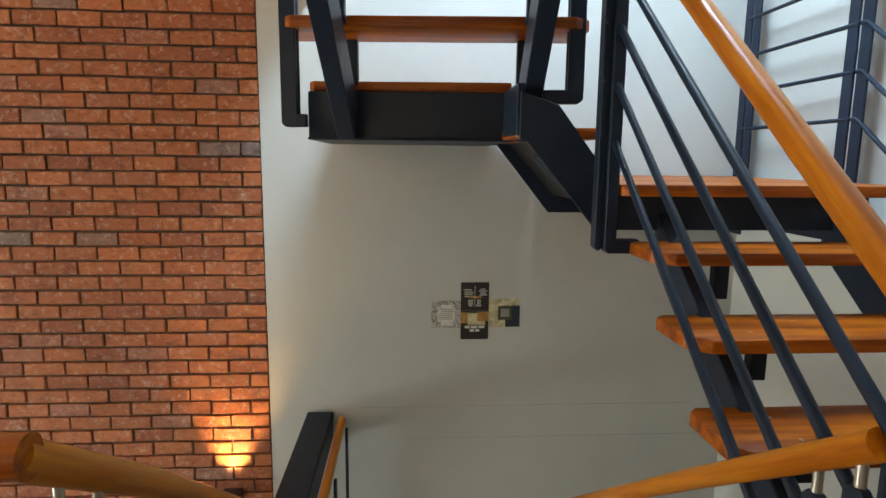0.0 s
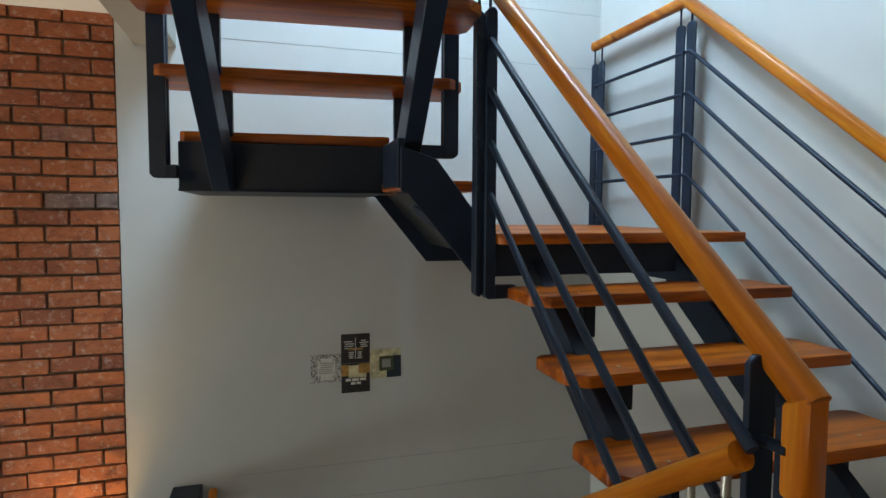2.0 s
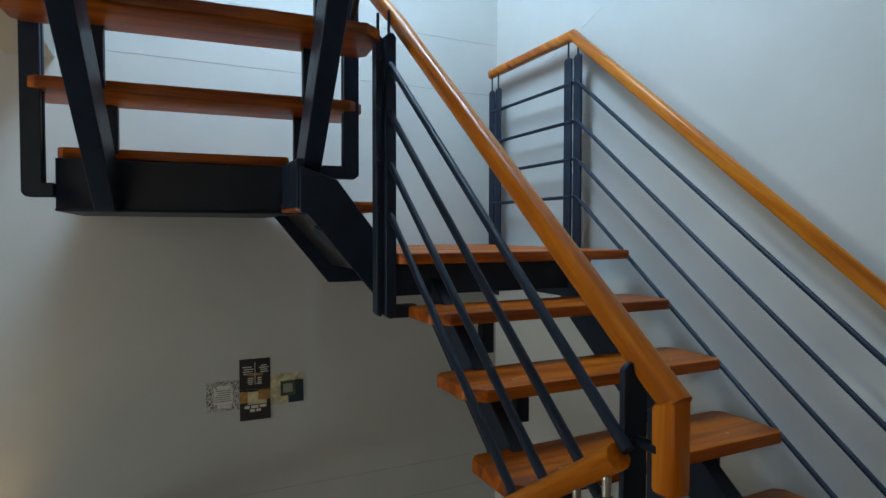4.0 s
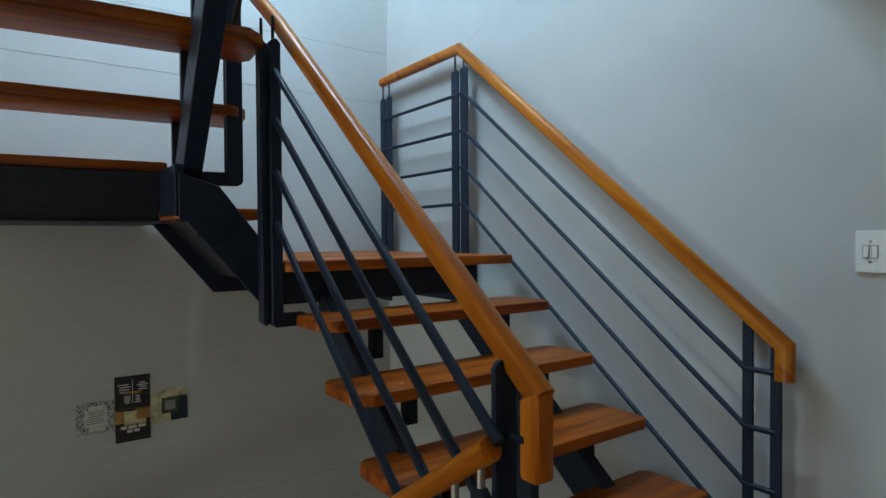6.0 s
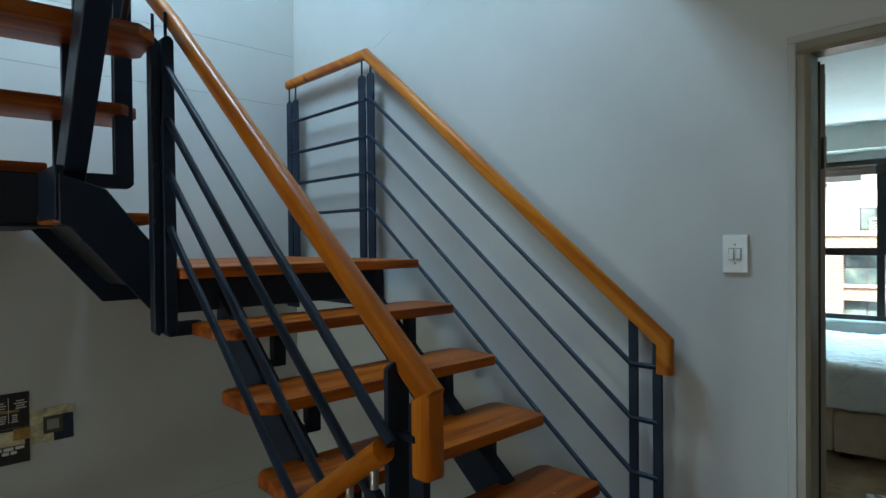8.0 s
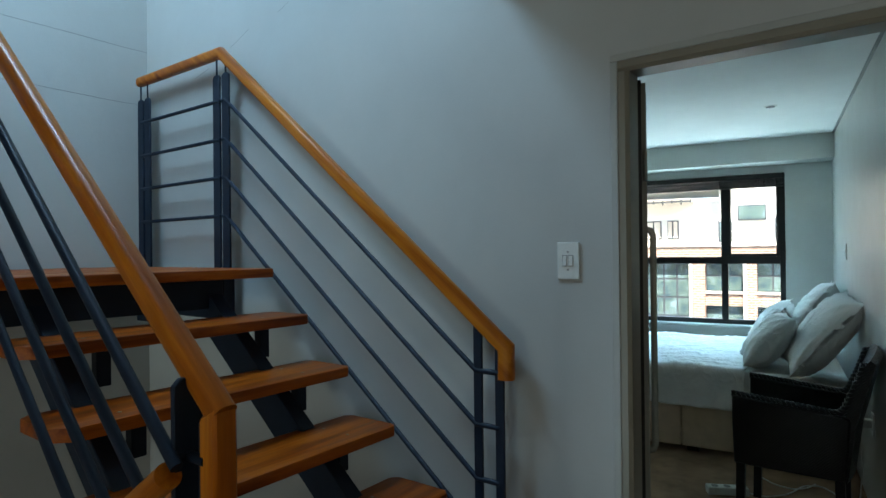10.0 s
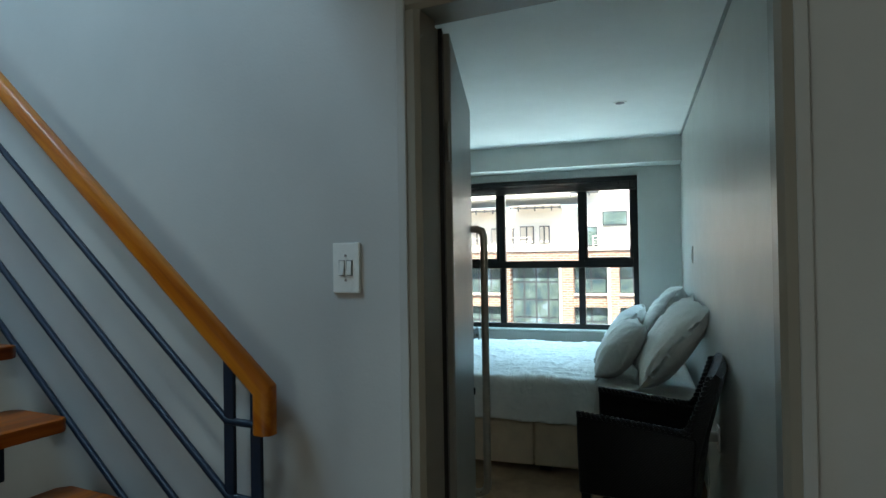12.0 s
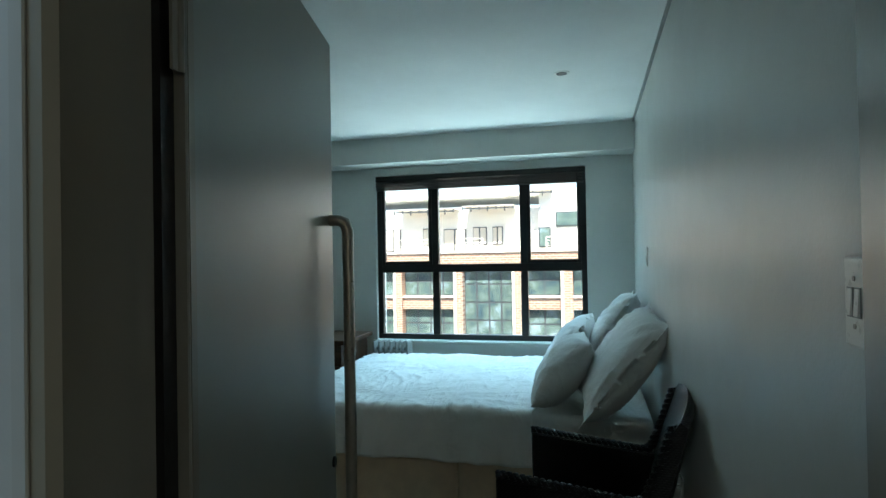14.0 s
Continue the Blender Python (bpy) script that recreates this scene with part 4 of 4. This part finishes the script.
def rope(name, pts, parent, r=0.008, n=34):
    """A plaited edge: two strands wound round a line."""
    pts = [Vector(p) for p in pts]
    ls = [0]
    for a, b2 in zip(pts, pts[1:]):
        ls.append(ls[-1] + (b2 - a).length)
    bm = bmesh.new()
    turns = ls[-1] / 0.045
    for ph in (0, math.pi):
        out = []
        m = int(turns * 8)
        for k in range(m + 1):
            d = ls[-1] * k / m
            i = max(i for i in range(len(pts) - 1) if ls[i] <= d + 1e-9)
            f = (d - ls[i]) / (ls[i + 1] - ls[i])
            p = pts[i].lerp(pts[i + 1], min(1, f))
            t = (pts[i + 1] - pts[i]).normalized()
            side = t.cross(Vector((1, 0, 0)))
            side = side.normalized() if side.length > 0.1 else Vector((0, 0, 1))
            a = turns * 2 * math.pi * k / m + ph
            out.append(p + side * math.cos(a) * r + t.cross(side) * math.sin(a) * r)
        tube(bm, out, r, 6)
    part(name, bm, WICKER, parent, "plaited wicker edge", 60)


for sx in (-1, 1):
    bm = bmesh.new()
    x0, x1 = (-0.295, -0.245) if sx < 0 else (0.245, 0.295)
    prism(bm, [(0.265, 0.36), (-0.215, 0.36), (-0.235, 0.66), (-0.19, 0.672), (0.272, 0.712), (0.272, 0.60)], 0, x0, x1, 0.008)
    part("arm_panel", bm, WICKER, chair, "", 40)
    xm = (x0 + x1) / 2
    rope("plait", [(xm, 0.272, 0.714), (xm, 0.03, 0.694), (xm, -0.17, 0.676), (xm, -0.205, 0.69), (xm, -0.25, 0.80), (xm, -0.292, 0.925)], chair, 0.010)
    for y in (0.235, -0.19):
        bm = bmesh.new()
        tube(bm, [(xm, y, 0.37), (xm, y * 1.03, 0.0)], 0.0, shape=[(-0.02, -0.02), (0.02, -0.02), (0.02, 0.02), (-0.02, 0.02)])
        part("leg", bm, WICKER, chair)
bm = bmesh.new()
back = []
for k in range(13):
    x = -0.285 + 0.57 * k / 12
    bow = 0.03 * (1 - (x / 0.285) ** 2)
    rows = []
    for f, (y, z) in enumerate([(-0.16, 0.36), (-0.20, 0.62), (-0.25, 0.80), (-0.292, 0.915 + bow * 0.6), (-0.312, 0.945 + bow), (-0.335, 0.925 + bow * 0.6), (-0.30, 0.80), (-0.255, 0.62), (-0.22, 0.36)]):
        rows.append(bm.verts.new((x, y - bow * 0.9, z)))
    back.append(rows)
for a, b2 in zip(back, back[1:]):
    for k in range(9):
        bm.faces.new((a[k], a[(k + 1) % 9], b2[(k + 1) % 9], b2[k]))
bm.faces.new(back[0])
bm.faces.new(back[-1][::-1])
part("backrest", bm, WICKER, chair, "", 50)
bm = bmesh.new()
box(bm, -0.246, 0.246, -0.20, 0.262, 0.36, 0.435, 0.012, 2)
part("seat", bm, WICKER, chair, "", 50)

# ---------------------------------------------------------------- small bedroom things
def at_room(u, v, z, rz=0):
    return ROOM @ pose(u, v, z, 0, 0, rz)


switch_plate("light_switch", at_room(0.335, -0.02, 1.425, 180), 0.062, 0.114, 2, "white light switch on the bedroom wall by the door")
switch_plate("light_switch", at_room(3.27, -0.02, 1.467, 180), 0.075, 0.118, 1, "small white switch plate above the bed")
sock = switch_plate("power_socket", at_room(1.98, -0.02, 0.54, 180), 0.085, 0.12, 0, "white wall socket with a plug and hanging cable")
bm = bmesh.new()
box(bm, -0.022, 0.022, -0.055, -0.006, -0.02, 0.025, 0.006, 2)
part("plug", bm, WHITE_PLASTIC, sock)
bm = bmesh.new()
tube(bm, [(0.0, -0.05, -0.01), (-0.005, -0.06, -0.08), (-0.02, -0.05, -0.25), (-0.05, -0.06, -0.43), (-0.02, -0.14, -0.498), (0.10, -0.25, -0.504)], 0.004, 8)
part("cable", bm, WHITE_PLASTIC, sock, "", 60)
strip = thing("power_strip", "white multi-plug strip lying on the bedroom floor", "power strip", at=tuple(room(1.97, 0.70, FLOOR)))
strip.rotation_euler = (0, 0, radians(-62))
bm = bmesh.new()
box(bm, -0.115, 0.115, -0.034, 0.034, 0, 0.045, 0.006, 2)
part("body", bm, WHITE_PLASTIC, strip)
for k in range(3):
    bm = bmesh.new()
    tube(bm, [(-0.07 + 0.07 * k, 0, 0.0445), (-0.07 + 0.07 * k, 0, 0.047)], 0.020, 16)
    part("outlet", bm, GREY_PLASTIC, strip)
for k, pts in enumerate(([(2.02, 0.60, 0.008), (2.00, 0.50, 0.008), (2.1, 0.38, 0.008), (2.3, 0.30, 0.008), (2.34, 0.20, 0.008), (2.2, 0.12, 0.008)], [(2.32, 0.52, 0.008), (2.24, 0.46, 0.008), (2.20, 0.36, 0.008), (2.26, 0.28, 0.008), (2.38, 0.22, 0.008)])):
    bm = bmesh.new()
    fine = []
    for a, b2 in zip(pts, pts[1:]):
        for f in range(5):
            fine.append(Vector(a).lerp(Vector(b2), f / 5))
    for _ in range(3):
        fine = [fine[0]] + [(fine[i - 1] + fine[i] * 2 + fine[i + 1]) / 4 for i in range(1, len(fine) - 1)] + [fine[-1]]
    tube(bm, fine, 0.004, 8)
    ob = part("cable", bm, WHITE_PLASTIC, None, "", 60)
    ob.matrix_world = ROOM @ Matrix.Translation((0, 0, FLOOR))
    tagged(ob, "white cable lying in loops on the floor", "cable")

dl = thing("downlight", "small recessed ceiling downlight with a pale ring", "ceiling lamp", at=tuple(room(2.81, 0.452, 2.50)))
bm = bmesh.new()
tube(bm, [(0, 0, 0.0), (0, 0, -0.004)], 0.043, 28)
part("ring", bm, WHITE_PLASTIC, dl, "", 40)
bm = bmesh.new()
tube(bm, [(0, 0, -0.0035), (0, 0, -0.0062)], 0.030, 28)
part("lens", bm, BLACK_METAL, dl, "", 40)

heater = thing("oil_heater", "white finned oil heater under the window, greyed for its shade", "heater", at=tuple(room(4.25, 1.98, FLOOR)))
heater.rotation_euler = (0, 0, TH)
for k in range(7):
    bm = bmesh.new()
    y = -0.15 + 0.05 * k
    box(bm, -0.07, 0.07, y - 0.008, y + 0.008, 0.07, 0.745, 0.007, 2)
    part("fin", bm, HEATER_ENAMEL, heater)
bm = bmesh.new()
tube(bm, [(0, -0.16, 0.68), (0, 0.16, 0.68)], 0.018, 12)
part("pipe", bm, HEATER_ENAMEL, heater)
bm = bmesh.new()
tube(bm, [(0, -0.16, 0.12), (0, 0.16, 0.12)], 0.018, 12)
part("pipe", bm, HEATER_ENAMEL, heater)
for y in (-0.12, 0.12):
    bm = bmesh.new()
    box(bm, -0.10, 0.10, y - 0.015, y + 0.015, 0.0, 0.075, 0.005)
    part("foot", bm, BLACK_METAL, heater)

desk = thing("side_table", "dark wooden table beyond the foot of the bed", "table", at=tuple(room(3.95, 2.62, FLOOR)))
desk.rotation_euler = (0, 0, TH)
bm = bmesh.new()
box(bm, -0.30, 0.30, -0.46, 0.50, 0.79, 0.825, 0.004)
part("tabletop", bm, DARK_WOOD, desk)
bm = bmesh.new()
box(bm, -0.27, 0.27, -0.42, 0.46, 0.62, 0.79)
part("apron", bm, DARK_WOOD, desk)
for x in (-0.25, 0.25):
    for y in (-0.40, 0.44):
        bm = bmesh.new()
        box(bm, x - 0.03, x + 0.03, y - 0.03, y + 0.03, 0, 0.62)
        part("leg", bm, DARK_WOOD, desk)

# ---------------------------------------------------------------- across the street
FAR_BRICK, fnt, fb = nodes_of("sunlit_far_brick", (0.42, 0.22, 0.14), 0.9)
ft = node(fnt, "ShaderNodeTexBrick", Scale=1.0)
ft.inputs["Color1"].default_value, ft.inputs["Color2"].default_value, ft.inputs["Mortar"].default_value = (0.34, 0.19, 0.12, 1), (0.24, 0.125, 0.08, 1), (0.45, 0.37, 0.30, 1)
ft.inputs["Brick Width"].default_value, ft.inputs["Row Height"].default_value, ft.inputs["Mortar Size"].default_value = 0.23, 0.085, 0.013
fs = fnt.nodes.new("ShaderNodeSeparateXYZ")
fm = fnt.nodes.new("ShaderNodeCombineXYZ")
ftc = fnt.nodes.new("ShaderNodeTexCoord")
fnt.links.new(ftc.outputs["Object"], fs.inputs[0])
fnt.links.new(fs.outputs["Y"], fm.inputs["X"])
fnt.links.new(fs.outputs["Z"], fm.inputs["Y"])
fnt.links.new(fm.outputs[0], ft.inputs["Vector"])
fnt.links.new(ft.outputs["Color"], fb.inputs["Base Color"])
FAR_WHITE = plain("sunlit_white_render", (0.80, 0.78, 0.72), 0.9, 0, 0.06, 0.8, 30, 0.1)
FAR_CONCRETE = plain("pale_concrete_sill", (0.62, 0.57, 0.48), 0.9, 0, 0.1, 2, 30, 0.1)
# Noise paints blotchy tree reflections into the colour of the panes.
FAR_GLASS, ant, ab = nodes_of("far_glass_painted_reflection", (0.05, 0.085, 0.095), 0.08)
av = coords(ant, world_space=True)
ant.links.new(ramp(ant, noise_tex(ant, av, 1.6, 6, 0.65), [(0.34, (0.04, 0.07, 0.085)), (0.52, (0.10, 0.14, 0.12)), (0.70, (0.22, 0.30, 0.34))]), ab.inputs["Base Color"])
FAR_FRAME = plain("far_window_frame", (0.05, 0.055, 0.06), 0.5)

house = place(thing("apartment_building", "sunlit brick apartment building with a white set-back upper storey", "building"))
FU = 20.0


def fbox(name, v0, v1, z0, z1, u0, u1, mat, parent=None, bevel=0):
    bm = bmesh.new()
    box(bm, u0, u1, v0, v1, z0, z1, bevel)
    return part(name, bm, mat, parent or house)


fbox("wall", -14, 24, -12.9, 1.45, FU + 0.5, FU + 8, FAR_BRICK)
piers = [(-8.9, -8.4), (-5.0, -4.5), (-1.25, -0.85), (0.98, 1.38), (2.55, 3.05), (4.83, 5.15), (7.10, 7.42), (9.3, 9.7), (12.0, 12.4), (15.0, 15.4)]
for a, b2 in piers:
    fbox("pier", a, b2, -12.9, 1.10, FU - 0.12, FU + 0.5, FAR_BRICK)
    fbox("pier_edge", b2 - 0.09, b2 + 0.004, -12.9, 1.10, FU - 0.16, FU - 0.12, FAR_CONCRETE)
fbox("parapet", -14, 24, 1.10, 1.58, FU - 0.14, FU + 0.5, FAR_BRICK)
fbox("coping", -14, 24, 1.58, 1.64, FU - 0.2, FU + 0.55, FAR_CONCRETE)
for (a0, a1), (b0, b1) in zip(piers, piers[1:]):
    v0, v1 = a1, b0
    big = 3.0 < v0 < 3.1
    levels = [(0.05, 1.10), (-1.50, -0.43)] + [(-1.50 - 1.55 * k, -0.43 - 1.55 * k) for k in (1, 2)]
    if big:
        levels = [(-1.50, 1.10)] + levels[2:]
    for z0, z1 in levels:
        w = fbox("window", v0, v1, z0, z1, FU + 0.30, FU + 0.34, FAR_FRAME)
        nx = max(2, round((v1 - v0) / 0.5))
        nz = 4 if (z1 - z0) > 2 else 2
        for i in range(nx):
            for j in range(nz):
                pv0, pv1 = v0 + (v1 - v0) * i / nx + 0.03, v0 + (v1 - v0) * (i + 1) / nx - 0.03
                pz0, pz1 = z0 + (z1 - z0) * j / nz + 0.03, z0 + (z1 - z0) * (j + 1) / nz - 0.03
                fbox("pane", pv0, pv1, pz0, pz1, FU + 0.285, FU + 0.30, FAR_GLASS, w)
        if not big or z0 < -2:
            fbox("sill", v0, v1, z0 - 0.07, z0, FU - 0.06, FU + 0.32, FAR_CONCRETE)
            fbox("spandrel", v0, v1, z0 - 0.48, z0 - 0.07, FU + 0.02, FU + 0.36, FAR_BRICK)
fbox("upper_wall", 2.2, 24, 1.4, 3.30, FU + 2.0, FU + 8, FAR_WHITE)
fbox("upper_wall", -14, 2.2, 1.4, 3.9, FU + 1.4, FU + 8, FAR_WHITE)
fbox("roof", -14, 24, 3.9, 4.0, FU + 3.0, FU + 8, FAR_WHITE)
for v, w, z0, z1 in ((5.55, 0.9, 1.62, 2.55), (4.55, 0.55, 1.9, 2.6), (3.85, 0.40, 1.9, 2.6), (6.6, 0.5, 1.9, 2.6), (8.1, 0.6, 1.7, 2.6)):
    d = fbox("window", v - w / 2, v + w / 2, z0, z1, FU + 1.93, FU + 1.995, FAR_FRAME)
    for i in range(2):
        fbox("pane", v - w / 2 + 0.04 + i * w / 2, v - w / 2 + (i + 1) * w / 2 - 0.02, z0 + 0.04, z1 - 0.04, FU + 1.91, FU + 1.93, FAR_CONCRETE, d)
for v, w, z0, z1 in ((2.0, 0.45, 1.75, 2.5), (1.15, 0.9, 2.5, 3.05), (0.2, 0.5, 1.8, 2.6)):
    d = fbox("window", v - w / 2, v + w / 2, z0, z1, FU + 1.33, FU + 1.395, FAR_FRAME)
    fbox("pane", v - w / 2 + 0.05, v + w / 2 - 0.05, z0 + 0.05, z1 - 0.05, FU + 1.31, FU + 1.33, FAR_GLASS, d)
for v0, v1 in ((4.2, 5.1), (5.9, 7.6), (2.3, 3.2), (0.9, 1.9), (8.0, 9.5)):
    g = fbox("balcony_rail", v0, v1, 2.10, 2.13, FU + 0.6, FU + 0.63, FAR_CONCRETE)
    for k in range(4):
        fbox("rail_bar", v0, v1, 1.70 + 0.09 * k, 1.715 + 0.09 * k, FU + 0.605, FU + 0.62, FAR_CONCRETE, g)
    for k in range(3):
        v = v0 + (v1 - v0) * k / 2
        fbox("rail_post", v - 0.015, v + 0.015, 1.64, 2.10, FU + 0.603, FU + 0.625, FAR_CONCRETE, g)
for v0, v1, z in ((3.1, 5.0, 3.22), (5.35, 7.7, 3.16), (1.7, 2.7, 3.72)):
    g = fbox("pergola_rail", v0, v1, z, z + 0.05, FU + 0.9, FU + 0.98, FAR_FRAME)
    fbox("pergola_edge", v0, v1, z + 0.10, z + 0.13, FU + 0.9, FU + 2.0, FAR_CONCRETE, g)
    n = int((v1 - v0) / 0.30)
    for k in range(n + 1):
        v = v0 + (v1 - v0) * k / n
        fbox("pergola_bracket", v - 0.02, v + 0.02, z - (0.10 if k % 2 else 0.03), z + 0.10, FU + 0.88, FU + 0.94, FAR_FRAME, g)
bm = bmesh.new()
box(bm, -400, 400, -400, 400, -13.2, -12.9)
structure("ground", bm, plain("street_asphalt", (0.05, 0.05, 0.05), 0.9, 0, 0.3, 0.6, 40), "asphalt street far below the window", "ground")

# ---------------------------------------------------------------- pale panels added out of view behind the lamps
# Opaque cover added so that no direct sun falls into the stairwell.
bm = bmesh.new()
box(bm, SKY[0] - 0.02, SKY[1] + 0.02, SKY[2] - 0.02, SKY[3] + 0.02, TOP + 0.02, TOP + 0.05)
structure("skylight", bm, WHITE_PLASTIC, "unseen opaque white panel closing the skylight opening to the sun", "window")
# Unseen panel added on the south wall behind the landing fill.
bm = bmesh.new()
box(bm, -1.9, -0.3, -2.215, -2.196, 0.9, 2.3)
structure("window_landing", bm, WHITE_PLASTIC, "unseen pale panel behind the landing fill lamp", "window")

# Unseen panel added behind the west fill in place of a window.
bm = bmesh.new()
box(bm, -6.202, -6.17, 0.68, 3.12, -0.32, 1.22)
structure("window_west", bm, WHITE_PLASTIC, "unseen pale panel behind the west fill lamp", "window")
# Unseen panel added behind the lower fill; no window is known here.
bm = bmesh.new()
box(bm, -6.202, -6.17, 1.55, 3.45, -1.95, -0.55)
structure("window_lower", bm, WHITE_PLASTIC, "unseen pale panel behind the lower fill lamp", "window")

# ---------------------------------------------------------------- bricks
PITCH, COURSE, BW, BH, BD = 0.2325, 0.0845, 0.2200, 0.0720, 0.05


def brick_mesh(w, seed):
    rnd = random.Random(seed)
    bm = bmesh.new()
    vs = box(bm, -w / 2, w / 2, -0.005, BD, -BH / 2, BH / 2, 0.004, 1)
    for v in bm.verts:
        v.co += Vector((rnd.uniform(-1, 1) * 0.0026, rnd.uniform(-1, 1) * 0.0030, rnd.uniform(-1, 1) * 0.0024))
    return mesh_of("brick", bm, BRICK)


full = [brick_mesh(BW, k) for k in range(8)]
half = [brick_mesh(0.100, 20 + k) for k in range(4)]
rest = bmesh.new()
rb = random.Random(5)
count = 0
for c in range(-28, 13):
    z = 1.511 + COURSE * (c + 0.5)
    odd = c % 2 == 1
    x = BRICK_EDGE - 0.004
    first = True
    while x > -2.35:
        w = 0.100 if (first and not odd) else BW
        me = rb.choice(half if w < 0.2 else full)
        cx = x - w / 2
        jit = (rb.uniform(-0.0015, 0.0015), NORTH + 0.003 + rb.uniform(-0.002, 0.002), z + rb.uniform(-0.0015, 0.0015))
        tilt = rb.uniform(-0.25, 0.25)
        if z > -0.72 and x > -1.98 and count < 310:
            ob = new("brick", me)
            ob.parent = brick_wall
            ob.matrix_basis = pose(cx + jit[0], jit[1], jit[2], 0, tilt, 0)
            count += 1
        else:
            rest.from_mesh(me)
            n = len(me.vertices)
            rest.verts.ensure_lookup_table()
            bmesh.ops.transform(rest, matrix=pose(cx + jit[0], jit[1], jit[2], 0, tilt, 0), verts=rest.verts[-n:])
        x -= w + (PITCH - BW)
        first = False
tagged(part("bricks", rest, BRICK, brick_wall), "", "", "", "stuff")
